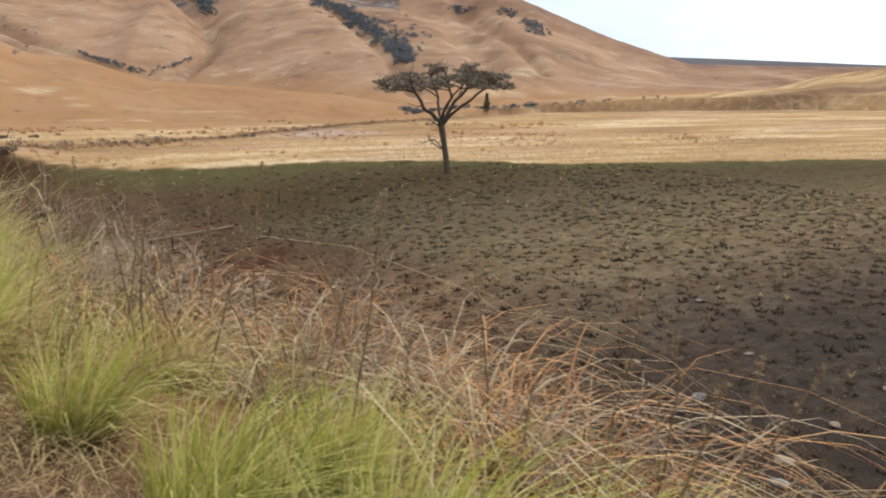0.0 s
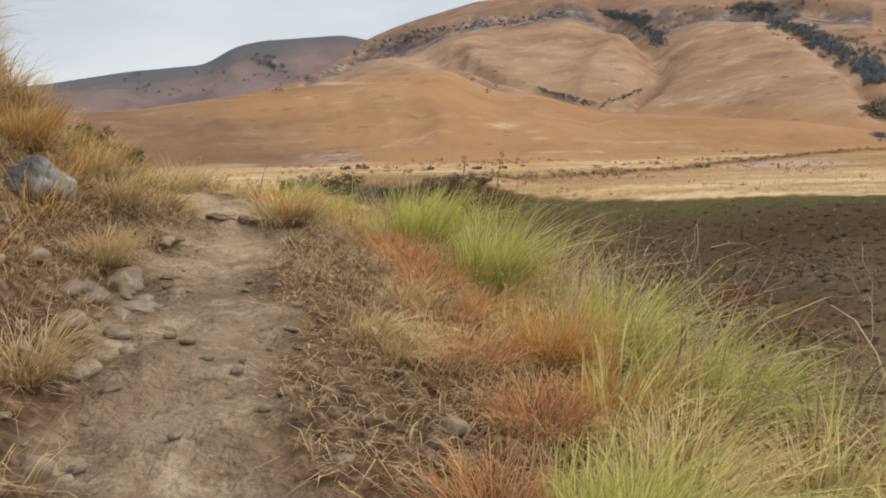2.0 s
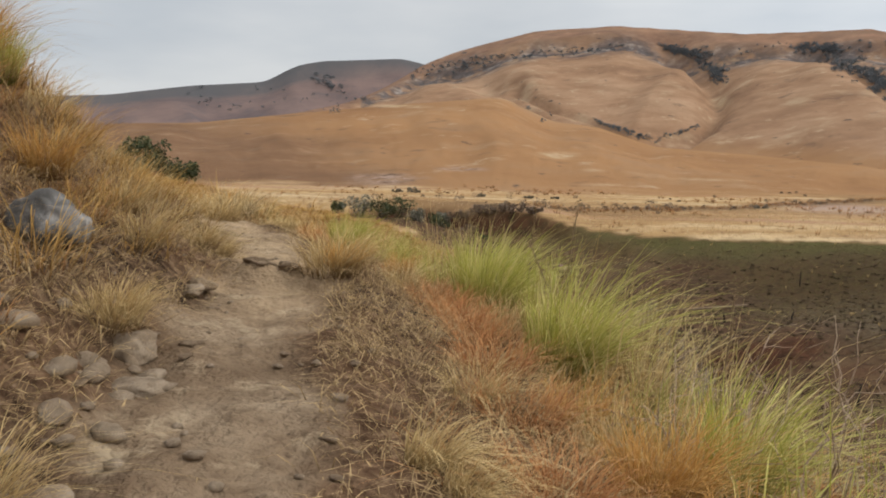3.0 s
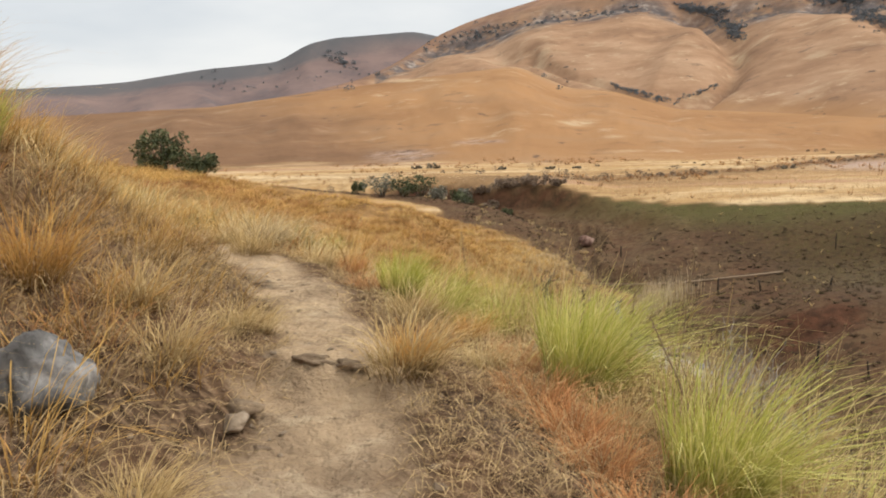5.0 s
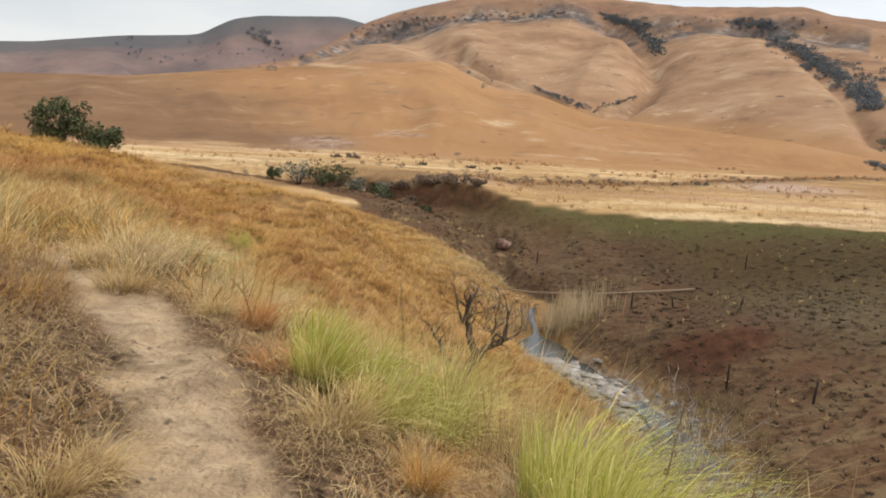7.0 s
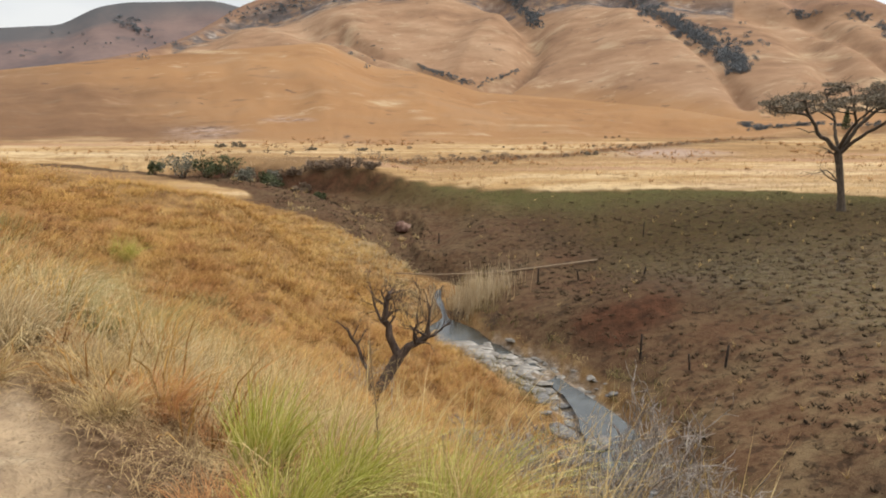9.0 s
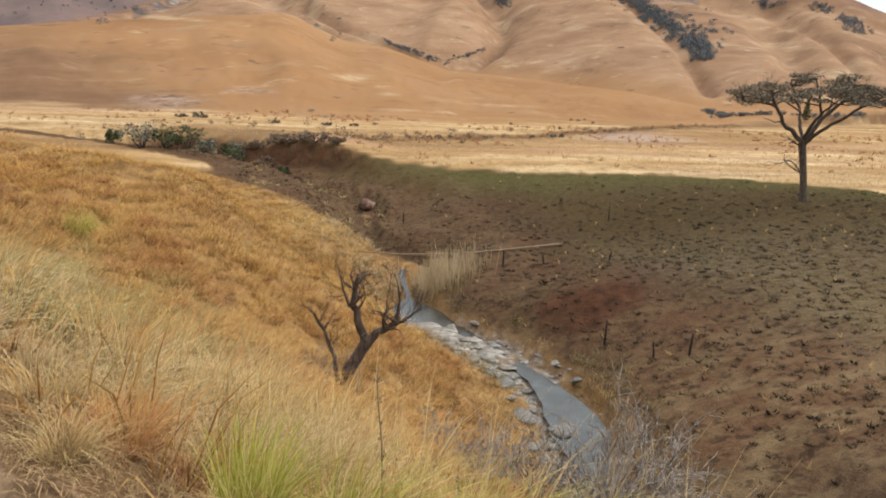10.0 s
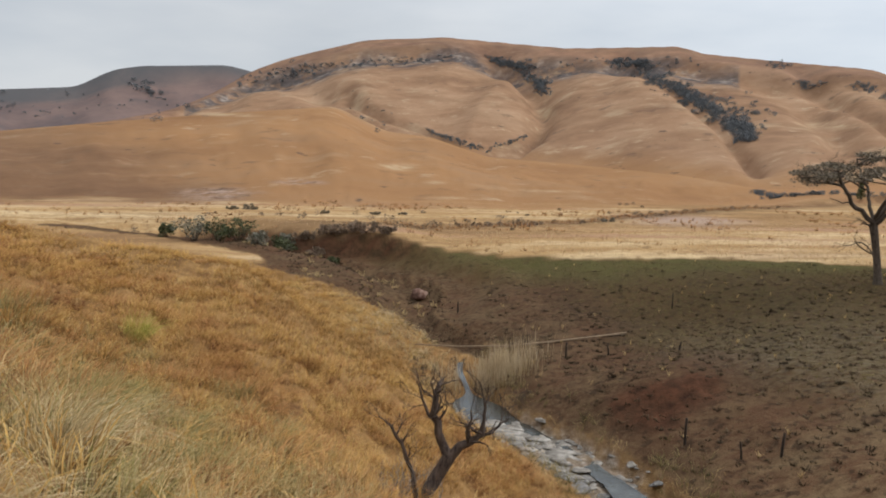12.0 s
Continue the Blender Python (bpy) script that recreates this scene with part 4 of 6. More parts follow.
def forked_tree(x, y):
    """The small bare tree with a low fork that stands on the slope above the stream."""
    rng = np.random.default_rng(12)
    ob = tagged(new("bare_tree"), "small leafless dark tree with forked crooked trunk on slope", "tree")
    ob.location = on_ground(x, y, 0.02)
    low = np.array([(0, 0, -0.35), (0.06, 0, 0.15), (0.30, 0.02, 0.75), (0.62, 0, 1.3), (0.82, 0, 1.65)])
    v, f = tube(low, (0.25, 0.20, 0.18, 0.17, 0.175), 9)
    part("trunk", mesh_from("trunk", v, [f], DEAD, True), ob)
    limbs = [([(0.82, 0, 1.6), (0.62, 0.08, 2.05), (0.52, 0.1, 2.5), (0.42, 0.05, 3.0), (0.55, 0.1, 3.45)], 0.135),
             ([(0.82, 0, 1.6), (1.12, -0.06, 1.95), (1.45, -0.1, 2.1), (1.68, -0.1, 2.25)], 0.14),
             ([(1.66, -0.1, 2.22), (1.70, -0.1, 2.7), (1.66, -0.05, 3.2)], 0.055),
             ([(1.3, -0.1, 2.05), (1.25, -0.25, 2.45), (1.32, -0.3, 2.95)], 0.045),
             ([(1.66, -0.1, 2.22), (2.0, -0.1, 2.45), (2.3, 0.0, 2.6)], 0.045),
             ([(0.05, 0, 0.5), (-0.08, 0.1, 1.2), (-0.35, 0.1, 1.9), (-0.62, 0.05, 2.45)], 0.07),
             ([(0.5, 0.1, 2.5), (0.2, 0.3, 2.9), (0.1, 0.4, 3.3)], 0.05)]
    for pts, r0 in limbs:
        pts = np.array(pts)
        fine = np.array([[np.interp(u, np.arange(len(pts)), pts[:, c]) for c in range(3)] for u in np.linspace(0, len(pts) - 1, 2 * len(pts) - 1)])
        fine[1:-1] += rng.normal(0, 0.03, (len(fine) - 2, 3))
        pieces = [tube(fine, np.linspace(r0, r0 * 0.5, len(fine)), 7)]
        for k in range(len(fine) // 2, len(fine)):
            for _ in range(2):
                d = np.array([rng.normal(0, 0.6), rng.normal(0, 0.6), rng.uniform(0.2, 1.0)])
                pieces += branching(rng, fine[k], d / np.linalg.norm(d), rng.uniform(0.25, 0.5), r0 * 0.3, 3, 0.6, 0.08, (2, 3), 0.75, 4, 0.22)
        v, f = join(pieces)
        part("limb", mesh_from("limb", v, [f], DEAD, True), ob)
    for k in range(16):
        a = rng.uniform(0, 6.28)
        v, f = join(branching(rng, (-0.5 + rng.normal(0, 0.45), rng.normal(0, 0.3), 0), (np.cos(a) * 0.3, np.sin(a) * 0.3, 1), 0.8, 0.022, 2, 0.5, 0.08, (2, 4), 0.7, 4, 0.14))
        part("sucker", mesh_from("sucker", v, [f], TWIGGREY, True), ob, "thin grey upright shoot")


def leafy_bush(name, label, x, y, size, seed, material, clumps=26, count=70, leaf=0.09):
    rng = np.random.default_rng(seed)
    ob = tagged(new(name), label, "bush")
    ob.location = on_ground(x, y, -0.1)
    c = rng.normal(0, 1, (clumps, 3))
    c /= np.linalg.norm(c, axis=1)[:, None]
    c = c * rng.uniform(0.35, 0.95, (clumps, 1)) * (size[0], size[1], size[2] * 0.55) + (0, 0, size[2] * 0.55)
    c[:, 2] = np.maximum(c[:, 2], 0.12)
    v, f = leaf_cloud(rng, c, 0.33 * min(size[0], size[2]), count, leaf, 0.85)
    part("foliage", mesh_from("foliage", v, [f], material), ob)
    pieces = []
    for p in c[:: max(1, clumps // 9)]:
        pieces.append(tube([(p[0] * 0.1, p[1] * 0.1, 0), p * (0.5, 0.5, 0.55), p], (0.05 * size[2] * 0.5, 0.03 * size[2] * 0.5, 0.01), 5))
    v, f = join(pieces)
    part("stem", mesh_from("stem", v, [f], DEAD, True), ob)
    return ob


forked_tree(-3.48, 32.03)
for x, y, tall, stems, seed, lab in (
        (0.45, 20.7, 3.1, 13, 21, "tall leafless grey bush with many crooked stems"), (1.0, 21.3, 2.9, 11, 22, "tall leafless grey bush with many crooked stems"),
        (1.7, 21.6, 2.9, 10, 27, "leafless grey twiggy bush above the stream"), (-0.15, 22.4, 1.9, 7, 23, "thin dark-stemmed leafless bush on the slope"),
        (-0.9, 24.2, 1.4, 8, 24, "low leafless grey bush on the slope"), (-0.3, 25.6, 1.5, 8, 26, "low leafless grey bush on the slope"),
        (0.5, 24.4, 1.5, 8, 28, "low leafless grey bush on the slope"), (0.2, 27.4, 1.4, 8, 29, "low leafless grey bush on the slope"),
        (-1.5, 26.2, 1.2, 7, 30, "low leafless grey bush on the slope"), (1.3, 23.6, 1.6, 8, 35, "leafless grey twiggy bush above the stream"), (2.4, 22.6, 1.8, 9, 36, "leafless grey twiggy bush above the stream")):
    dead_bush(x, y, tall, stems, seed, TWIGGREY, lab, 0.34, thick=0.021)
for x, y, tall, seed in ((3.0, 66.5, 1.4, 31), (4.8, 61.8, 1.1, 32), (2.0, 74.0, 1.6, 33), (-1.2, 66.5, 1.3, 34)):
    dead_bush(x, y, tall, 6, seed, DEAD, "dark leafless bush on the stream bank", 0.6)
for k, (x, y, tall) in enumerate(((0.36, 7.2, 1.2), (1.11, 7.6, 1.7), (1.34, 7.4, 1.8), (0.44, 6.6, 0.95))):
    dead_bush(x, y, tall, 6, 140 + k, WITHERED, "pale leafless twiggy bush on the steep slope", 0.4, (0, 0), 0.011, 4)
leafy_bush("olive_bush", "dense dark green bush on the grassy crest", -27.6, 56.0, (1.9, 1.6, 2.9), 41, OLIVE, 34, 90, 0.13)
leafy_bush("olive_bush", "smaller dark green bush beside the larger one", -24.6, 55.2, (1.35, 1.2, 1.7), 42, OLIVE, 22, 70, 0.12)
for k, (x, y, s) in enumerate(((-25.0, 111.5, 2.2), (-22.5, 112.5, 1.9), (-19.8, 110.5, 1.9), (-17.6, 110.0, 1.5), (-14.6, 108.0, 1.5), (-29.0, 114.5, 1.1), (-15.0, 116.5, 1.2), (-9.0, 109.5, 0.9), (-12.2, 116.8, 1.2), (-9.8, 116.2, 1.4), (-7.6, 115.2, 1.3), (-5.2, 114.2, 1.4), (-11.0, 113.5, 1.0), (-2.8, 112.6, 1.0))):
    leafy_bush("gully_shrub", ("leafless brown" if k > 7 else "grey-green" if k % 3 == 0 else "dark green") + " shrub at the edge of the gully", x, y, (s * 1.1, s, s * 1.5) if k < 8 else (s * 1.7, s * 1.1, s * 0.9), 50 + k, BROWNTWIG if k > 7 else SAGE if k % 3 == 0 else OLIVE, 20, 46, 0.16)
for k, (x, y, size) in enumerate(((-25.0, 157, 1.5), (-28.0, 156, 1.2), (-3.5, 150, 0.9), (1.0, 150, 0.8), (-12, 150, 0.9), (33, 141, 1.1))):
    leafy_bush("plain_shrub", "small grey-brown shrub in the golden grass", x, y, (size * 1.2, size, size * 0.6), 80 + k, CROWN, 14, 34, 0.16)


# ---- woods in the ravines of the far hill ----
def sight(th, a):
    """The first place on the hills at the bearing th whose height angle is a, seen from the path."""
    r = np.arange(240, 2000, 4.0)
    x, y = EYE_REF[0] + r * np.sin(radians(th)), EYE_REF[1] + r * np.cos(radians(th))
    z = height(x, y)
    up = np.degrees(np.arctan2(z - EYE_REF[2], r))
    k = int(np.argmax(up >= a)) if (up >= a).any() else int(np.argmax(up))
    return np.array([x[k], y[k], z[k]])


def build_woods():
    rng = np.random.default_rng(8)
    spots = []

    def along(course, n, wide, size):
        c = np.array(course)
        for _ in range(n):
            k = rng.uniform(0, len(c) - 1.001)
            p = c[int(k)] + (c[int(k) + 1] - c[int(k)]) * (k - int(k))
            spots.append((sight(p[0] + rng.normal(0, wide), p[1] + rng.normal(0, wide * 0.6)), size * rng.uniform(0.35, 1.25)))
    along([(16.0, 6.15), (18.4, 5.9)], 110, 0.26, 4.4)
    along([(18.4, 5.3), (19.8, 4.6), (21.2, 3.8), (22.8, 2.9), (24.2, 1.9), (25.0, 1.3)], 430, 0.42, 4.4)
    along([(22.5, 3.6), (25.5, 2.6)], 40, 0.5, 3.7)
    along([(8.1, 6.25), (9.4, 5.85), (10.8, 5.65)], 130, 0.22, 4.2)
    along([(10.4, 5.2), (11.4, 4.7), (11.6, 4.1)], 120, 0.26, 4.0)
    along([(4.0, 1.35), (6.0, 0.75), (7.6, 0.15)], 90, 0.12, 2.2)
    along([(8.0, 0.25), (9.4, 0.75), (10.5, 1.25)], 50, 0.10, 2.0)
    along([(-9.0, 4.3), (-6.0, 4.9), (-3.5, 5.3)], 81, 0.35, 3.7)
    along([(-5.0, 5.35), (0.0, 5.9), (5.3, 6.35)], 101, 0.22, 3.1)
    along([(-15.0, 4.0), (-13.6, 3.2)], 24, 0.25, 10.4)
    along([(-14.4, 4.25), (-14.2, 4.1)], 5, 0.1, 7.4)
    along([(26.0, 5.9), (26.8, 5.7)], 16, 0.2, 4.4)
    along([(27.5, 4.6), (29.0, 4.4)], 27, 0.25, 3.7)
    along([(30.6, 4.5), (31.6, 4.2)], 27, 0.22, 3.7)
    along([(32.2, 3.9), (33.8, 3.1)], 45, 0.28, 4.4)
    along([(12.0, 6.0), (15.5, 6.2), (22.0, 5.9)], 29, 0.35, 3.0)
    along([(1.0, 1.5), (-1.0, 2.7), (3.0, 2.6)], 12, 0.35, 2.2)
    along([(25.0, -2.1), (26.6, -2.3)], 40, 0.08, 1.2)
    along([(25.6, -2.55), (29.0, -2.45), (34.5, -2.05)], 80, 0.06, 1.3)
    along([(34.0, -1.9), (44.0, -1.2)], 14, 0.08, 1.4)
    along([(-23, 2.6), (-20.5, 2.0)], 16, 0.4, 6.7)
    along([(-20, 2.4), (-12, 2.6)], 29, 0.8, 5.2)
    pts = np.array([p for p, _ in spots])
    size = np.array([s for _, s in spots])
    centres, radii = [], []
    for p, s in zip(pts, size):
        for _ in range(3):
            centres.append(p + rng.normal(0, 0.28, 3) * s * (1, 1, 0.4) + (0, 0, 0.42 * s))
            radii.append(0.46 * s)
    v, f = leaf_cloud(rng, np.array(centres), np.array(radii), 46, 0.72, 0.9)
    scale = np.repeat(np.array(radii) / 3.0, 46 * 4)
    mid = np.repeat(v.reshape(-1, 4, 3).mean(1), 4, 0)
    v = mid + (v - mid) * scale[:, None] * 1.0
    tagged(new("hillside_woods", mesh_from("hillside_woods", v, [f], WOODS)), "dark woods in the ravines of the hill, blue-grey haze in their colour", "woods", kind="stuff")


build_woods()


def build_conifer():
    rng = np.random.default_rng(19)
    th = 31.2
    ob = tagged(new("conifer"), "single dark conical tree on the far plain", "tree")
    p = EYE_REF[0] + 235 * math.sin(radians(th)), EYE_REF[1] + 235 * math.cos(radians(th))
    ob.location = on_ground(*p, -0.2)
    c = np.array([(0, 0, h) for h in np.linspace(0.8, 4.8, 10)])
    v, f = leaf_cloud(rng, c, np.linspace(1.25, 0.4, 10), 60, 0.3, 0.8)
    part("foliage", mesh_from("foliage", v, [f], OLIVE), ob)
    v, f = tube([(0, 0, 0), (0, 0, 2.5), (0, 0, 5)], (0.2, 0.14, 0.04), 6)
    part("trunk", mesh_from("trunk", v, [f], BARK), ob)


build_conifer()


# ---- fence posts, the pole over the stream, boulders ----
def fence_post(x, y, tall, lean, seed):
    rng = np.random.default_rng(seed)
    ob = tagged(new("fence_post"), "thin charred wooden fence post in burnt ground", "post", "fence posts")
    ob.location = on_ground(x, y, -0.15)
    pts = [(0, 0, 0), (lean * 0.3, 0, 0.5), (lean * 0.7, 0.01, tall * 0.7), (lean, 0, tall), (lean, 0, tall + 0.012)]
    v, f = tube(pts, np.array((0.065, 0.06, 0.055, 0.05, 0.004)) * rng.uniform(0.8, 1.2), 7)
    part("shaft", mesh_from("shaft", v, [f], POSTWOOD, True), ob)


for k, (x, y, tall, lean) in enumerate(((11.6, 52.3, 1.55, 0.04), (14.7, 48.3, 1.3, 0.10), (13.2, 49.2, 1.0, -0.10), (21.2, 80.4, 1.5, 0.03), (9.4, 69.4, 1.3, 0.02), (12.4, 69.0, 0.9, -0.1),
                                        (3.6, 88.0, 1.1, 0.0), (16.4, 66.0, 0.8, 0.1))):
    fence_post(x, y, tall, lean, 100 + k)


def build_pole():
    ob = tagged(new("fallen_pole"), "long weathered wooden pole lying across the stream", "pole")
    pts = np.array([(-1.6, 74.6, -12.0), (2.0, 73.4, -12.1), (6.2, 73.0, -12.3), (10.0, 73.4, -12.3), (13.5, 74.2, -12.2), (15.4, 74.4, -12.1)])
    pts[0, 2], pts[-1, 2] = float(height(-1.6, 74.6)) + 0.08, float(height(15.4, 74.4)) + 0.1
    pts[1:-1, 2] = np.interp(pts[1:-1, 0], (pts[0, 0], pts[-1, 0]), (pts[0, 2], pts[-1, 2])) - (0.12, 0.25, 0.2, 0.08)
    pts[1:-1, 2] = np.maximum(pts[1:-1, 2], height(pts[1:-1, 0], pts[1:-1, 1]) + 0.1)
    v, f = tube(pts, (0.045, 0.06, 0.07, 0.08, 0.09, 0.10), 8)
    part("shaft", mesh_from("shaft", v, [f], POLEWOOD, True), ob)


build_pole()


def boulder(name, label, x, y, size, material, seed, turn=0.0, sink=0.12, level=3, rough=0.28):
    rng = np.random.default_rng(seed)
    ob = tagged(new(name, rock_mesh(rng, name, size, material, level, rough, seed * 1.37)), label, "rock" if max(size) > 0.12 else "stone")
    ob.matrix_world = Matrix.Translation(on_ground(x, y, size[2] * (0.45 - sink))) @ Matrix.Rotation(radians(turn), 4, "Z")
    return ob


boulder("boulder", "large rust-brown boulder in the burnt gully", 0.5, 97.0, (1.0, 0.8, 0.75), RUSTROCK, 1)
boulder("boulder", "rounded grey boulder set in the bank beside the path", -4.40, 7.94, (0.155, 0.18, 0.175), GREYROCK, 2, 20, 0.10, 4, 0.9)
boulder("boulder", "tan rock half buried at the edge of the path", -3.80, 7.5, (0.13, 0.11, 0.09), TANROCK, 3, 40, 0.4, 4, 0.6)
boulder("boulder", "tan rock lying in the path", -3.62, 7.2, (0.12, 0.08, 0.05), TANROCK, 4, 10, 0.25, 4)
boulder("boulder", "tan rock half buried at the edge of the path", -3.34, 6.17, (0.06, 0.05, 0.04), TANROCK, 5, 70, 0.35, 4)
boulder("boulder", "rough earthy stone on the step of the path", -4.08, 8.9, (0.10, 0.07, 0.045), EARTH, 6, 15, 0.35, 4, 0.7)
boulder("boulder", "rough earthy stone on the step of the path", -4.02, 8.68, (0.09, 0.06, 0.04), TANROCK, 7, 80, 0.35, 4, 0.7)
boulder("boulder", "tan stone among dry grass below the path", -2.05, 6.0, (0.055, 0.045, 0.035), TANROCK, 8, 30)


boulder("earth_clod", "crumbling dark earth clod on the step of the path", -3.88, 9.42, (0.11, 0.06, 0.04), EARTH, 152, 6, 0.7, 4, 1.8)
boulder("earth_clod", "crumbling dark earth clod on the step of the path", -3.68, 9.39, (0.09, 0.05, 0.034), EARTH, 155, -12, 0.7, 4, 1.8)
rocks_rng = np.random.default_rng(77)
for k in range(150):
    y = rocks_rng.uniform(50.5, 62.5) if k % 3 else rocks_rng.uniform(38, 52)
    x = float(stream_x(y)) + rocks_rng.choice([-1, -1, 1]) * rocks_rng.uniform(0.2, 2.4) - 0.5
    s = rocks_rng.uniform(0.10, 0.42) * (1.25 if k % 9 == 0 else 0.8)
    boulder("stream_rock", "pale water-worn rock at the stream's edge", x, y, (s * 1.7, s * 1.1, s * 0.3), PALEROCK if k % 3 else GREYROCK, 20 + k, rocks_rng.uniform(0, 180), 0.05, 2, 0.5)
for k in range(26):
    y = rocks_rng.uniform(51.5, 61.0)
    x = float(stream_x(y)) - rocks_rng.uniform(0.4, 2.5)
    s = rocks_rng.uniform(0.35, 0.85)
    boulder("flat_rock", "flat pale rock of the stream's stony shelf", x, y, (s * 1.5, s * 0.8, s * 0.22), PALEROCK, 820 + k, -35 + rocks_rng.uniform(-25, 25), 0.15, 3, 0.7)
for k, (x, y, s) in enumerate(((20.8, 22.7, 0.42), (22.3, 18.2, 0.3), (19.9, 18.0, 0.5), (18.8, 17.3, 0.4), (24.5, 24.0, 0.25), (17.2, 20.5, 0.35), (28.0, 30.5, 0.3), (21.0, 26.5, 0.22), (26.0, 19.0, 0.3))):
    boulder("field_stone", ("tan" if k % 3 else "grey") + " angular stone on the burnt ground", x, y, (s * 0.8, s * 0.6, s * 0.3), TANROCK if k % 3 else GREYROCK, 60 + k, k * 37, 0.2, 3, 0.6)
for k in range(120):
    y = rocks_rng.uniform(3.5, 12.5)
    x = float(path_x(y)) + rocks_rng.choice([-1, -1, -1, 1]) * abs(rocks_rng.normal(0.35, 0.22))
    s = rocks_rng.uniform(0.008, 0.028) * (1.3 if y < 8 else 0.8)
    boulder("path_stone", "small angular stone on the trodden path", x, y, (s * 1.3, s, s * 0.7), TANROCK, 200 + k, k * 53, 0.1, 1)


for k in range(26):
    y = rocks_rng.uniform(4.2, 7.4)
    x = float(path_x(y)) - rocks_rng.uniform(0.28, 0.85)
    s = rocks_rng.uniform(0.025, 0.065)
    boulder("bank_stone", "tan angular stone in the earth beside the path", x, y, (s * 1.3, s, s * 0.75), TANROCK, 860 + k, k * 67, 0.2, 2, 0.6)
for k in range(44):
    y = rocks_rng.uniform(4.5, 9.6)
    x = float(path_x(y)) + rocks_rng.choice([-1, -1, 1]) * rocks_rng.uniform(0.15, 0.55)
    s = rocks_rng.uniform(0.012, 0.032)
    boulder("earth_clod", "crumbled brown earth clod at the edge of the path", x, y, (s * 1.6, s, s * 0.45), EARTH, 700 + k, k * 41, 0.25, 2, 0.9)


# ---- tussocks beside the path ----
def clumps(rng, centres, per, spread):
    """Blade roots gathered round each centre, and the outward bearing of each."""
    n = len(centres) * per
    a, q = rng.uniform(0, 2 * np.pi, n), spread * np.sqrt(rng.uniform(0, 1, n))
    base = np.repeat(centres, per, 0) + np.stack([q * np.cos(a), q * np.sin(a), 0 * a], 1)
    return base, a + rng.normal(0, 0.7, n)


def tussock_mesh(seed, count, spread, tall, wide, lean, material, toward=None, bias=0.0, segs=4, droop=0.35):
    rng = np.random.default_rng(seed)
    a, q = rng.uniform(0, 2 * np.pi, count), spread * np.sqrt(rng.uniform(0, 1, count))
    base = np.stack([q * np.cos(a), q * np.sin(a), np.full(count, -0.03)], 1)
    return blades(rng, base, tall, wide, lean, toward, bias, segs, material, "leaf_tuft", droop, a + rng.normal(0, 0.8, count))


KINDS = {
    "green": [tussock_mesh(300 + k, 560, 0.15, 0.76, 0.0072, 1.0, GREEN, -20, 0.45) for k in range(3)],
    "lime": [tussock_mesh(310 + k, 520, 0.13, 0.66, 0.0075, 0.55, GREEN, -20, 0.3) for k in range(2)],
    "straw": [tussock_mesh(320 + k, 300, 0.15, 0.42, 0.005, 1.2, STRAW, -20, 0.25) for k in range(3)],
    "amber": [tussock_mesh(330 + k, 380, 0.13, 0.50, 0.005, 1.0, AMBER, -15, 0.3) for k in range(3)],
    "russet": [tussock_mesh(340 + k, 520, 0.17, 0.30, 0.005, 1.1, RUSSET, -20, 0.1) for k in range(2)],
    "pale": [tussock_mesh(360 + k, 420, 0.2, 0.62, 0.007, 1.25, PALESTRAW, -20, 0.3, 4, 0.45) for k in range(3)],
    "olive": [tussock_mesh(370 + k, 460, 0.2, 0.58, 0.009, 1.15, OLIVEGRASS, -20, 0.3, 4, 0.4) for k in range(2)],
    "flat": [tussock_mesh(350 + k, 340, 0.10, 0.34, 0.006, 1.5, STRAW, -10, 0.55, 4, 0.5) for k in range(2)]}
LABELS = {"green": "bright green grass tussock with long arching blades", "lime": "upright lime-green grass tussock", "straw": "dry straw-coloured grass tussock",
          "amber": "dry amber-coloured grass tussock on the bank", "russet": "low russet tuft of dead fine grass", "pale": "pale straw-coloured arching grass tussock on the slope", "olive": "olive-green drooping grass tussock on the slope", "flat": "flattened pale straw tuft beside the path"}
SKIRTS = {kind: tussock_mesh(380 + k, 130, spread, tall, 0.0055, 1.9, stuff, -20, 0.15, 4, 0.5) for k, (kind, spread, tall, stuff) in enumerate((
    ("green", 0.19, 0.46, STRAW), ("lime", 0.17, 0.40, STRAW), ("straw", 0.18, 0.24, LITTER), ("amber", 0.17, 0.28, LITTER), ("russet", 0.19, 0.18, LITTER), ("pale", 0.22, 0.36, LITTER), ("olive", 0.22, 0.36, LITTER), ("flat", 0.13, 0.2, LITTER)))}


def tussock(kind, x, y, size=1.0, turn=0.0, k=0):
    k = k % len(KINDS[kind])
    m = Matrix.Translation(on_ground(x, y)) @ Matrix.Rotation(radians(turn), 4, "Z") @ Matrix.Scale(size, 4)
    ob = tagged(new("grass_tussock"), LABELS[kind], "grass tussock", kind + " tussocks by the path")
    ob.matrix_world = m
    part("leaf_tuft", KINDS[kind][k], ob)
    part("dead_skirt", SKIRTS[kind], ob, "drooping dead straw-brown leaves")


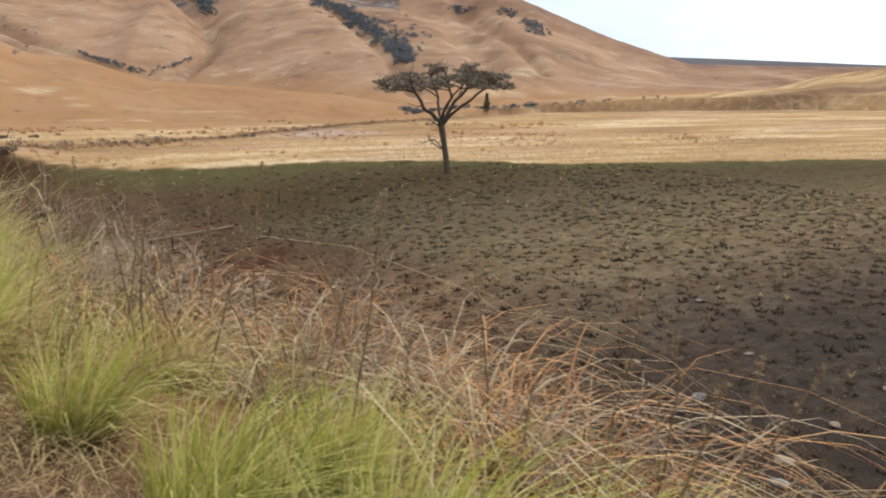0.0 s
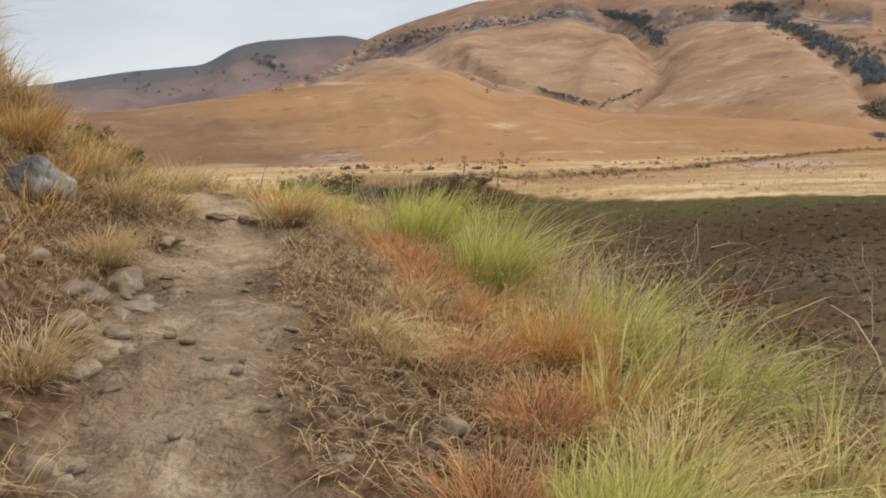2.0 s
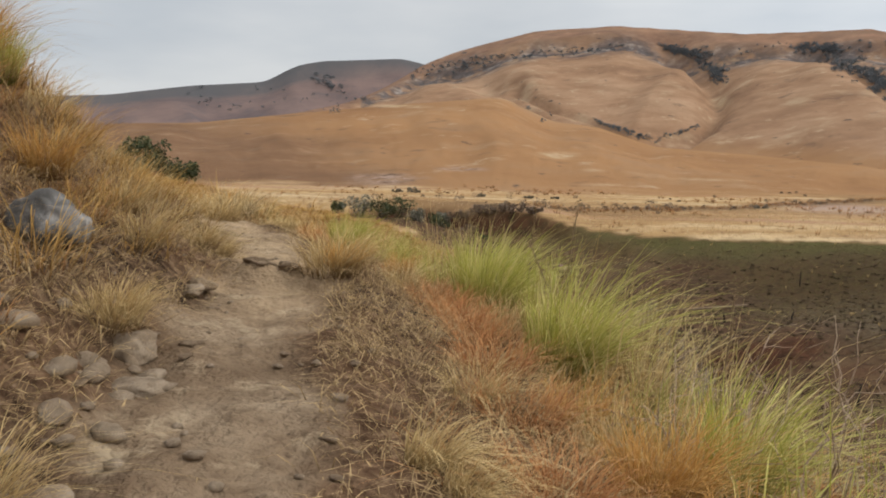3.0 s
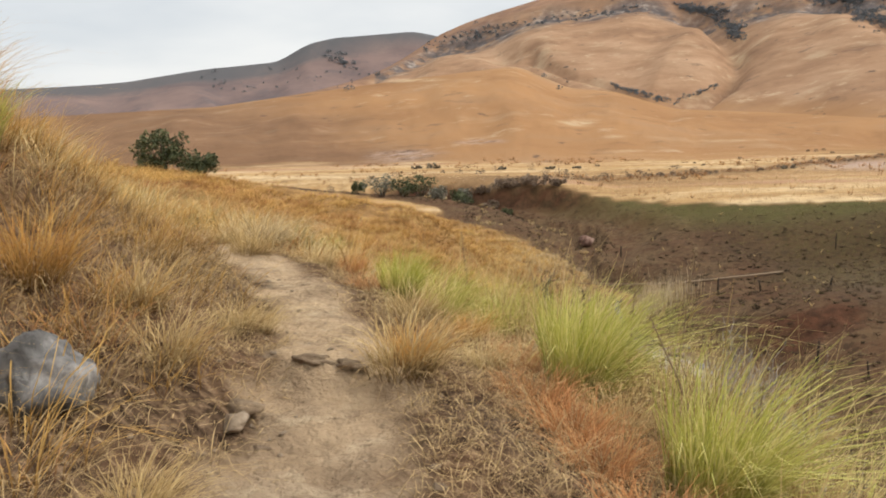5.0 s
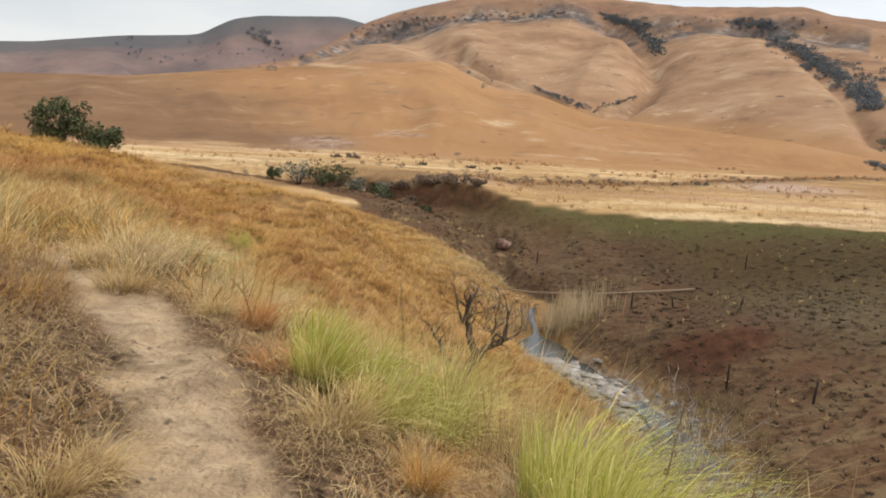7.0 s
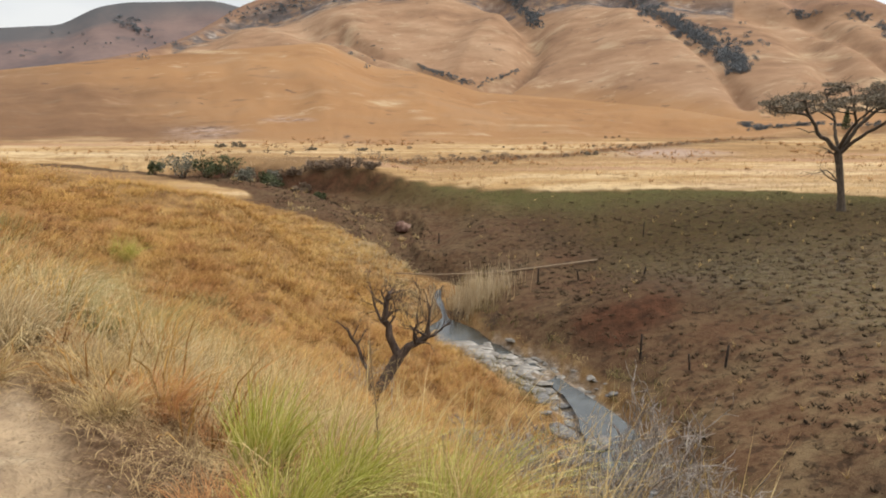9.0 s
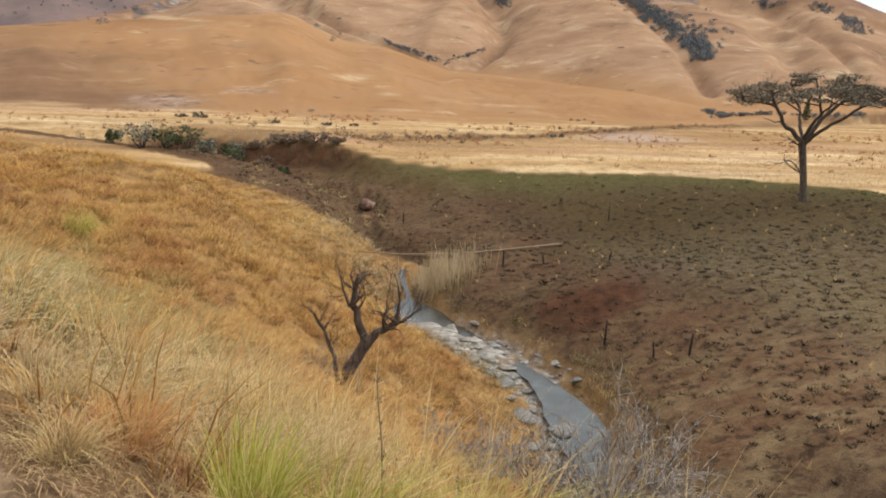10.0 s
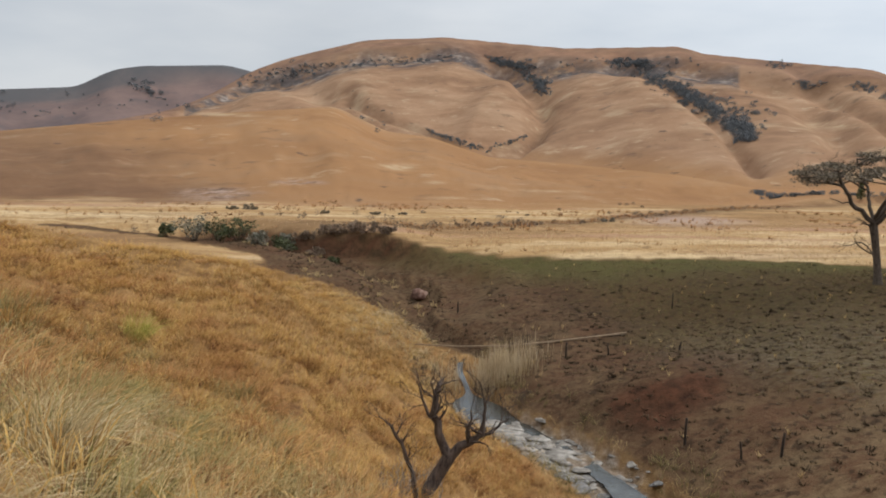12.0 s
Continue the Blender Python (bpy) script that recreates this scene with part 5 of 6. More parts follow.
tussock_rng = np.random.default_rng(55)
for k, (kind, x, y, size) in enumerate((
        ("straw", -3.40, 9.45, 1.15), ("amber", -3.36, 9.5, 0.7), ("green", -2.5, 10.45, 1.25), ("lime", -2.48, 10.45, 1.05), ("green", -1.95, 9.0, 1.25), ("lime", -1.92, 8.95, 1.0), ("pale", -2.62, 11.3, 0.7), ("straw", -2.3, 9.7, 0.9), ("green", -3.96, 12.2, 0.8),
        ("lime", -4.2, 13.45, 1.0), ("green", -3.78, 13.25, 0.95), ("green", -3.2, 13.1, 1.0), ("green", -3.2, 12.35, 0.8), ("lime", -3.48, 11.85, 0.5), ("green", -2.5, 12.2, 0.7),
        ("green", -1.27, 7.6, 0.9), ("green", -0.85, 6.9, 0.7), ("green", -1.68, 5.3, 0.72), ("straw", -1.42, 5.6, 1.1), ("green", -1.3, 4.9, 0.85), ("green", -1.0, 4.45, 0.8), ("lime", -1.6, 5.1, 0.75),
        ("straw", -0.65, 5.6, 1.2), ("green", -0.4, 4.2, 0.8), ("straw", -0.8, 6.2, 1.1), ("green", -0.1, 3.5, 0.8), ("green", 0.3, 2.9, 0.85), ("straw", 0.0, 5.0, 1.2), ("straw", -0.7, 4.9, 1.1),
        ("amber", -1.6, 7.15, 0.95), ("amber", -1.45, 6.6, 0.9), ("straw", -1.3, 6.0, 0.9), ("straw", -1.75, 7.6, 0.9),
        ("russet", -2.75, 9.75, 1.0), ("russet", -2.55, 9.3, 0.95), ("russet", -2.3, 8.3, 1.0), ("russet", -2.45, 8.9, 0.9), ("russet", -2.15, 7.6, 1.0), ("russet", -2.0, 6.8, 0.9), ("russet", -1.75, 6.2, 0.9),
        ("russet", -3.75, 12.35, 0.8), ("russet", -4.55, 14.05, 0.9), ("russet", -2.9, 10.6, 0.9), ("amber", -1.7, 7.1, 0.8), ("amber", -1.9, 8.0, 0.8), ("amber", -3.2, 10.8, 0.6),
        ("straw", -3.05, 10.15, 0.7), ("straw", -3.3, 11.2, 0.7), ("olive", -6.3, 17.4, 1.1), ("olive", -5.6, 18.2, 1.1), ("olive", -7.6, 20.4, 1.3), ("olive", -8.2, 22.4, 1.4), ("olive", -7.1, 23.4, 1.3), ("olive", -8.8, 24.6, 1.4), ("olive", -7.8, 26.0, 1.4), ("green", -11.2, 35.6, 1.7), ("pale", -7.1, 18.4, 1.2), ("pale", -6.6, 17.9, 1.1), ("pale", -7.5, 19.2, 1.2), ("pale", -6.9, 19.4, 1.0), ("pale", -5.25, 15.4, 1.0), ("pale", -4.75, 15.6, 1.15), ("pale", -6.1, 14.9, 1.1), ("pale", -4.35, 14.6, 0.9), ("pale", -4.3, 15.9, 1.1), ("pale", -5.75, 15.3, 0.9), ("pale", -5.0, 14.8, 0.8), ("pale", -6.6, 15.8, 1.1), ("pale", -3.9, 15.2, 1.0), ("pale", -5.5, 16.6, 1.1), ("russet", -4.9, 14.0, 1.2), ("russet", -4.2, 13.9, 1.1), ("flat", -2.42, 6.75, 0.8), ("flat", -2.3, 6.6, 0.6), ("straw", -3.9, 7.55, 0.75), ("straw", -3.97, 7.72, 0.7), ("straw", -3.44, 5.98, 0.75),
        ("straw", -3.95, 5.7, 0.7), ("straw", -4.5, 9.95, 0.75), ("straw", -4.35, 8.75, 0.9), ("straw", -4.7, 9.2, 0.9), ("straw", -4.55, 10.4, 0.7), ("amber", -4.9, 8.7, 1.0),
        ("amber", -5.2, 8.2, 1.3), ("amber", -5.6, 8.6, 1.3), ("amber", -5.3, 7.4, 1.3), ("amber", -5.0, 7.0, 1.2), ("straw", -5.6, 7.8, 1.3), ("lime", -5.6, 9.4, 0.7), ("amber", -5.8, 9.4, 1.2),
        ("amber", -4.8, 6.6, 1.2), ("straw", -6.1, 8.9, 1.3), ("straw", -5.9, 13.9, 1.2), ("straw", -5.4, 14.6, 1.2), ("straw", -6.6, 14.9, 1.2), ("amber", -4.9, 14.2, 0.8), ("straw", -5.0, 13.5, 0.8))):
    tussock(kind, x, y, size, tussock_rng.uniform(0, 60) - 30, k)
for k in range(10):
    y = tussock_rng.uniform(2.2, 14.5)
    kind = ("green", "green", "lime", "russet", "straw")[k % 5]
    tussock(kind, float(path_x(y)) + (tussock_rng.uniform(1.2, 2.4) if k % 5 < 3 else tussock_rng.uniform(0.7, 1.3)), y, tussock_rng.uniform(0.75, 1.1), tussock_rng.uniform(-30, 30), k)


def withered_herb(x, y, tall, seed):
    rng = np.random.default_rng(seed)
    ob = tagged(new("withered_herb"), "dry curling brown herb stems on the slope", "dry herb", "withered herbs below the path")
    ob.location = on_ground(x, y, -0.04)
    for _ in range(5):
        a = rng.uniform(0, 2 * np.pi)
        d = np.array([np.cos(a) * 0.55, np.sin(a) * 0.55, 1.0])
        v, f = join(branching(rng, (rng.normal(0, 0.06), rng.normal(0, 0.06), 0), d / np.linalg.norm(d), tall * 0.5 * rng.uniform(0.7, 1.2), 0.0065, 2, 0.8, -0.05, (2, 4), 0.72, 3, 0.3))
        part("stem", mesh_from("stem", v, [f], WITHERED, True), ob)


herb_rng = np.random.default_rng(93)
for k in range(44):
    y = herb_rng.uniform(2.8, 8.2)
    withered_herb(float(path_x(y)) + herb_rng.uniform(2.6, 4.1) - 0.25 * max(0, y - 5), y, herb_rng.uniform(0.6, 1.0), 600 + k)


# ---- stems with seed heads ----
def seed_stem(x, y, tall, lean, seed, label):
    rng = np.random.default_rng(seed)
    ob = tagged(new("seed_stem"), label, "dry stem")
    ob.location = on_ground(x, y, -0.03)
    d = np.array([lean[0], lean[1], 1.0])
    pts, p = [np.zeros(3)], np.zeros(3)
    for _ in range(5):
        d = d + rng.normal(0, 0.09, 3) * (1, 1, 0.3)
        p = p + d / np.linalg.norm(d) * tall / 5
        pts.append(p)
    v, f = tube(pts, np.linspace(0.006, 0.003, 6), 4)
    me = mesh_from("stalk", v, [f], STEM, attrs=[("along", np.full(len(v), 0.6))])
    part("stalk", me, ob)
    c = np.array([pts[k] * (1 - u) + pts[k + 1] * u for k in (2, 3, 4) for u in (0.2, 0.7)] + [pts[5]])
    v, f = leaf_cloud(rng, c, 0.02, 12, 0.011, 1.4)
    tagged(part("seed_head", mesh_from("seed_head", v, [f], STEM, attrs=[("along", np.full(len(v), 0.8))]), ob), kind="stuff")


stem_rng = np.random.default_rng(91)
for k in range(46):
    if k < 26:
        y = stem_rng.uniform(2.6, 6.5)
        x, lab = float(path_x(y)) + stem_rng.uniform(2.3, 3.6), "tall dry brown stem with withered seed head"
    else:
        y = stem_rng.uniform(8.5, 14)
        x, lab = float(path_x(y)) + stem_rng.uniform(2.0, 3.2), "tall pale dry stem with fluffy seed head"
    seed_stem(x, y, stem_rng.uniform(0.6, 1.1), stem_rng.normal(0, 0.16, 2), 400 + k, lab)


# ---- grass that nobody could count ----
def sward(name, label, rng, pts, tall, wide, lean, material, segs=3, toward=None, bias=0.0, droop=0.35, per=0, spread=0.1):
    az = tone = None
    if per:
        patchy = 0.38 * vnoise(pts[:, 0] / 4.0, pts[:, 1] / 4.0, 85) + 0.62 * vnoise(pts[:, 0] / 1.5, pts[:, 1] / 1.5, 81) + 0.40 * vnoise(pts[:, 0] / 0.5, pts[:, 1] / 0.5, 83)
        tone = np.repeat(np.clip(0.58 + patchy + rng.normal(0, 0.16, len(pts)), 0, 1), per)
        tall = np.repeat(tall * rng.uniform(0.5, 1.5, len(pts)), per)
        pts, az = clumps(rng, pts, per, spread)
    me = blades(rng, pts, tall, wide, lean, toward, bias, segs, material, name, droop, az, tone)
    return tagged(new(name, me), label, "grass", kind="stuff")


def clumped(x, y, scale, seed, cut):
    return smooth(cut, cut + 0.35, vnoise(x / scale, y / scale, seed) + 0.4 * vnoise(x / scale * 2.7, y / scale * 2.7, seed + 1))


g = np.random.default_rng(500)
off = lambda x, y: x - path_x(y)
near = lambda x, y: np.abs(off(x, y))
up_bank = lambda x, y: -off(x, y)
# litter and broken straw on both sides of the path
sward("straw_litter", "brown dead straw lying beside the path", g,
      ground_points(g, 150000, -8, 2, 1, 16, lambda x, y: smooth(0.22, 0.5, near(x, y) + 0.1 * vnoise(x / 0.3, y / 0.3, 4)) * (1 - smooth(1.7, 3.0, near(x, y))) * (0.3 + 0.7 * clumped(x, y, 0.5, 3, -0.3))),
      0.13, 0.0055, 1.7, LITTER, 2, droop=0.5)
sward("straw_litter", "matted brown dead tufts beside the path", g,
      ground_points(g, 3600, -8, 2, 1, 16, lambda x, y: smooth(0.4, 0.75, near(x, y)) * (1 - smooth(1.8, 3.0, near(x, y)))), 0.20, 0.005, 1.5, LITTER, 3, droop=0.45, per=22, spread=0.12)
sward("dead_leaf_chips", "broken brown leaf scraps lying beside the path", g,
      ground_points(g, 52000, -8, 2, 1, 15, lambda x, y: smooth(0.25, 0.6, near(x, y)) * (1 - smooth(1.6, 2.6, near(x, y))) * (0.2 + 0.8 * clumped(x, y, 0.35, 5, -0.3))), 0.045, 0.02, 2.2, LITTER, 1, droop=0.5)
sward("bank_grass", "shaggy dry grass overhanging the path", g,
      ground_points(g, 1500, -8, -2, 5.5, 15, lambda x, y: smooth(0.55, 0.95, up_bank(x, y)) * (1 - smooth(2.2, 3.2, up_bank(x, y))) * (0.2 + 0.45 * smooth(7.6, 9.0, y))), 0.34, 0.0055, 1.15, AMBER, 3, -20, 0.2, per=24, spread=0.16)
sward("straw_litter", "sparse broken straw on the trodden path", g,
      ground_points(g, 5200, -7, 1, 1, 14, lambda x, y: (near(x, y) < 0.5) * 0.4), 0.05, 0.004, 2.0, LITTER, 2, droop=0.55)
# the bank above the path
sward("bank_grass", "dry amber grass covering the bank above the path", g,
      ground_points(g, 5200, -15, 0, 0, 18, lambda x, y: smooth(1.1, 2.0, up_bank(x, y) - np.interp(y, (0, 7.0, 11.0, 14.0), (0.8, 0.8, 0.45, 0))) * (1 - 0.55 * smooth(4, 9, up_bank(x, y)))), 0.40, 0.006, 0.95, AMBER, 3, -20, 0.12, per=24, spread=0.13)
sward("bank_grass", "pale straw among the amber grass of the bank", g,
      ground_points(g, 2300, -12, 0, 0, 18, lambda x, y: smooth(0.7, 1.5, up_bank(x, y) - np.interp(y, (0, 7.0, 11.0, 14.0), (0.7, 0.7, 0.4, 0))) * clumped(x, y, 1.1, 17, -0.2)), 0.36, 0.006, 1.0, STRAW, 3, -20, 0.12, per=24, spread=0.12)
sward("bank_grass", "fine russet grass near the path", g,
      ground_points(g, 1500, -9, 2, 1, 16, lambda x, y: smooth(0.6, 1.0, near(x, y)) * (1 - smooth(2.2, 3.2, near(x, y))) * clumped(x, y, 0.8, 23, -0.1)), 0.19, 0.005, 1.1, RUSSET, 3, per=30, spread=0.12)
# the edge and the slope below the path
below = lambda x, y: off(x, y)
sward("slope_grass", "green-gold arching grass on the slope below the path", g,
      ground_points(g, 2100, -5, 7, 0, 17, lambda x, y: smooth(1.25, 1.8, below(x, y)) * (1 - smooth(2.5, 3.0, below(x, y))) * np.interp(y, (0, 5.5, 8, 9, 30), (0.6, 0.6, 0.3, 0.05, 0.05))), 0.56, 0.0075, 0.95, GREEN, 4, -25, 0.4, per=46, spread=0.14)
sward("slope_grass", "dry straw on the slope below the path", g,
      ground_points(g, 5200, -7, 9, -1, 26, lambda x, y: (0.22 + 0.78 * smooth(6, 9, y)) * smooth(1.3, 2.4, below(x, y) - 1.1 * smooth(8, 6, y)) * (1 - smooth(8, 12, below(x, y))) * (0.3 + 0.7 * clumped(x, y, 0.8, 32, -0.2))), 0.52, 0.008, 0.95, STRAW, 3, -25, 0.3, per=20, spread=0.14)
sward("slope_grass", "tall pale dry grass at the edge of the slope", g,
      ground_points(g, 1300, -6, 3, 8.5, 17, lambda x, y: smooth(1.7, 2.3, below(x, y)) * (1 - smooth(3.4, 4.4, below(x, y)))), 0.85, 0.0075, 0.7, STRAW, 3, -25, 0.3, per=24, spread=0.16)
sward("withered_herbs", "tangled withered brown herbs on the slope", g,
      ground_points(g, 620, -1, 6, 1, 9, lambda x, y: smooth(2.6, 3.1, below(x, y)) * (1 - smooth(3.7, 4.6, below(x, y)))), 0.72, 0.011, 1.5, RUSSET, 6, -25, 0.1, 0.8, per=30, spread=0.2)
sward("withered_herbs", "curling pale withered grass on the slope", g,
      ground_points(g, 480, -1, 6, 1, 9, lambda x, y: smooth(2.5, 3.0, below(x, y)) * (1 - smooth(3.6, 4.4, below(x, y)))), 0.78, 0.010, 1.6, STEM, 6, -25, 0.1, 0.8, per=34, spread=0.16)
# the grassy spur ahead
spur = lambda x, y: smooth(0.2, 1.2, stream_x(y) - 2.6 - x) * (1 - smooth(-2.5, 0, y - spur_end(x))) * smooth(0.5, 1.3, np.abs(off(x, y)) + 0.25 * (y - 14))
species = lambda x, y: vnoise(x / 3.4, y / 3.4, 201) + 0.5 * vnoise(x / 1.2, y / 1.2, 203)
sward("spur_grass", "long amber grass on the hillside ahead", g,
      ground_points(g, 4600, -28, 6, 13.5, 48, lambda x, y: spur(x, y) * (0.15 + 0.85 * smooth(0.3, 0.1, species(x, y)))), 0.55, 0.014, 1.0, AMBER, 2, -20, 0.08, per=20, spread=0.32)
sward("spur_grass", "pale golden grass on the hillside ahead", g,
      ground_points(g, 9500, -34, 6, 18, 88, lambda x, y: spur(x, y) * smooth(-0.1, 0.3, 0.9 * vnoise(x / 4.5, y / 4.5, 205) + (x + 9.0) / 6 - 1.1 * smooth(44, 32, y)) * (0.3 + 0.7 * clumped(x, y, 0.9, 44, -0.1))), 0.62, 0.017, 0.8, GOLD, 2, -20, 0.08, per=18, spread=0.26)
sward("spur_grass", "russet grass on the hillside ahead", g,
      ground_points(g, 5200, -34, 6, 14, 72, lambda x, y: spur(x, y) * (0.04 + 0.96 * smooth(0.05, 0.3, species(x, y)))), 0.48, 0.016, 1.1, UMBER, 2, -20, 0.1, per=16, spread=0.34)
sward("spur_grass", "pale straw grass on the slope ahead", g,
      ground_points(g, 1300, -14, 4, 13, 24, lambda x, y: spur(x, y) * clumped(x, y, 2.0, 49, -0.2)), 0.60, 0.010, 0.9, STRAW, 3, -20, 0.08, per=26, spread=0.16)
sward("spur_grass", "patches of green grass on the hillside ahead", g,
      ground_points(g, 3000, -16, -4, 14, 34, lambda x, y: spur(x, y) * clumped(x, y, 2.4, 53, -0.25) * smooth(-4, -6.5, x)), 0.5, 0.012, 0.9, OLIVEGRASS, 2, -20, 0.08, per=26, spread=0.2)
sward("spur_tussocks", "rounded umber grass tussocks on the slope ahead", g,
      ground_points(g, 1250, -20, 3, 19, 50, lambda x, y: spur(x, y) * (0.2 + 0.8 * clumped(x, y, 3.0, 151, -0.5))), 0.66, 0.016, 1.35, UMBER, 3, -20, 0.12, 0.5, per=46, spread=0.24)
sward("spur_tussocks", "rounded amber grass tussocks on the slope ahead", g,
      ground_points(g, 1050, -24, 2, 22, 66, lambda x, y: spur(x, y) * (0.2 + 0.8 * clumped(x, y, 3.4, 153, -0.3))), 0.66, 0.018, 1.3, AMBER, 3, -20, 0.12, 0.5, per=40, spread=0.26)
sward("spur_grass", "short amber grass on the far part of the spur", g,
      ground_points(g, 15000, -50, 2, 42, 100, lambda x, y: spur(x, y) * (0.2 + 0.8 * clumped(x, y, 1.6, 46, -0.2))), 0.5, 0.035, 0.9, AMBER, 2, per=9, spread=0.35)
# stream banks
sward("bank_sedge", "olive and straw sedge tufts on the stream's banks", g,
      ground_points(g, 2200, -2, 16, 34, 78, lambda x, y: smooth(1.3, 1.8, np.abs(x - stream_x(y))) * (1 - smooth(2.8, 4.6, np.abs(x - stream_x(y)))) * (0.25 + 0.75 * clumped(x, y, 2.0, 58, 0.0))), 0.55, 0.03, 0.8, SHOOT, 2, per=12, spread=0.25)
sward("bank_sedge", "pale dry sedge along the stream", g,
      ground_points(g, 24000, -4, 16, 30, 78, lambda x, y: smooth(1.2, 1.9, np.abs(x - stream_x(y))) * (1 - smooth(2.6, 4.4, np.abs(x - stream_x(y)))) * clumped(x, y, 1.4, 59, -0.1)), 0.55, 0.02, 0.7, STRAW, 3)
sward("gully_grass", "pale straw and sedge on the floor of the gully", g,
      ground_points(g, 1500, -12, 6, 66, 84, lambda x, y: (1 - smooth(-1.5, 0.3, y - spur_end(x))) * smooth(1.0, 1.6, np.abs(x - stream_x(y))) * smooth(-9, -6, x - stream_x(y)) * (0.3 + 0.7 * clumped(x, y, 1.6, 161, -0.2))), 0.6, 0.035, 0.8, PALESTRAW, 2, per=12, spread=0.25)
sward("reeds", "stand of tall pale reeds beside the stream", g,
      ground_points(g, 9000, 0, 9, 62.5, 73, lambda x, y: np.exp(-((x - 3.9) / 2.2) ** 2 - ((y - 68.6) / 2.0) ** 2) * smooth(0.3, 0.8, np.abs(x - stream_x(y)))), 2.5, 0.035, 0.16, REED, 3)
# burnt ground: stubble, black tufts, new shoots
burnt_here = lambda x, y: smooth(2.6, 3.6, x - stream_x(y)) * (y < burn_far(x))
tuft_x, tuft_y = [q.ravel() for q in np.meshgrid(np.arange(6, 62, 0.78), np.arange(14, 96, 0.86))]
tuft_x, tuft_y = tuft_x + g.uniform(-0.42, 0.42, len(tuft_x)), tuft_y + g.uniform(-0.42, 0.42, len(tuft_y))
tuft_ok = g.uniform(0, 1, len(tuft_x)) < burnt_here(tuft_x, tuft_y) * (0.4 + 0.6 * clumped(tuft_x, tuft_y, 2.6, 87, -0.5)) * smooth(104, 70, tuft_y + 0.25 * tuft_x)
tuft_x, tuft_y = tuft_x[tuft_ok], tuft_y[tuft_ok]
sward("burnt_stubble", "black stumps of burnt grass tufts", g, np.stack([tuft_x, tuft_y, height(tuft_x, tuft_y) - 0.02], 1), 0.23, 0.11, 0.75, CHAR, 1, per=18, spread=0.19)
sward("burnt_stubble", "fine charred stalks on the burnt ground", g,
      ground_points(g, 14000, 6, 75, 8, 102, lambda x, y: burnt_here(x, y) * (0.5 + 0.5 * clumped(x, y, 2.0, 87, -0.3))), 0.16, 0.05, 0.6, CHAR, 1, per=4, spread=0.16)
sward("fresh_shoots", "fresh olive shoots among the burnt tufts", g,
      ground_points(g, 16000, 6, 95, 8, 104, lambda x, y: burnt_here(x, y) * smooth(8, 16, x - stream_x(y))), 0.12, 0.08, 0.7, SHOOT, 1, per=4, spread=0.14)
sward("straw_tufts", "scattered unburnt straw tufts on the burnt ground", g,
      np.repeat(ground_points(g, 500, 6, 60, 20, 100, lambda x, y: burnt_here(x, y) * 0.4), 14, 0) + g.normal(0, 1, 3) * 0, 0.5, 0.025, 0.6, STRAW, 2)
sward("burnt_stubble", "charred scrub and stubble on the gully's far bank", g,
      ground_points(g, 2800, -24, 8, 70, 114, lambda x, y: smooth(-15, -12, x - stream_x(y)) * smooth(-0.5, 1.5, y - spur_end(x)) * (1 - smooth(2, 4, x - stream_x(y)))), 0.26, 0.10, 0.7, CHAR, 2, per=5, spread=0.25)
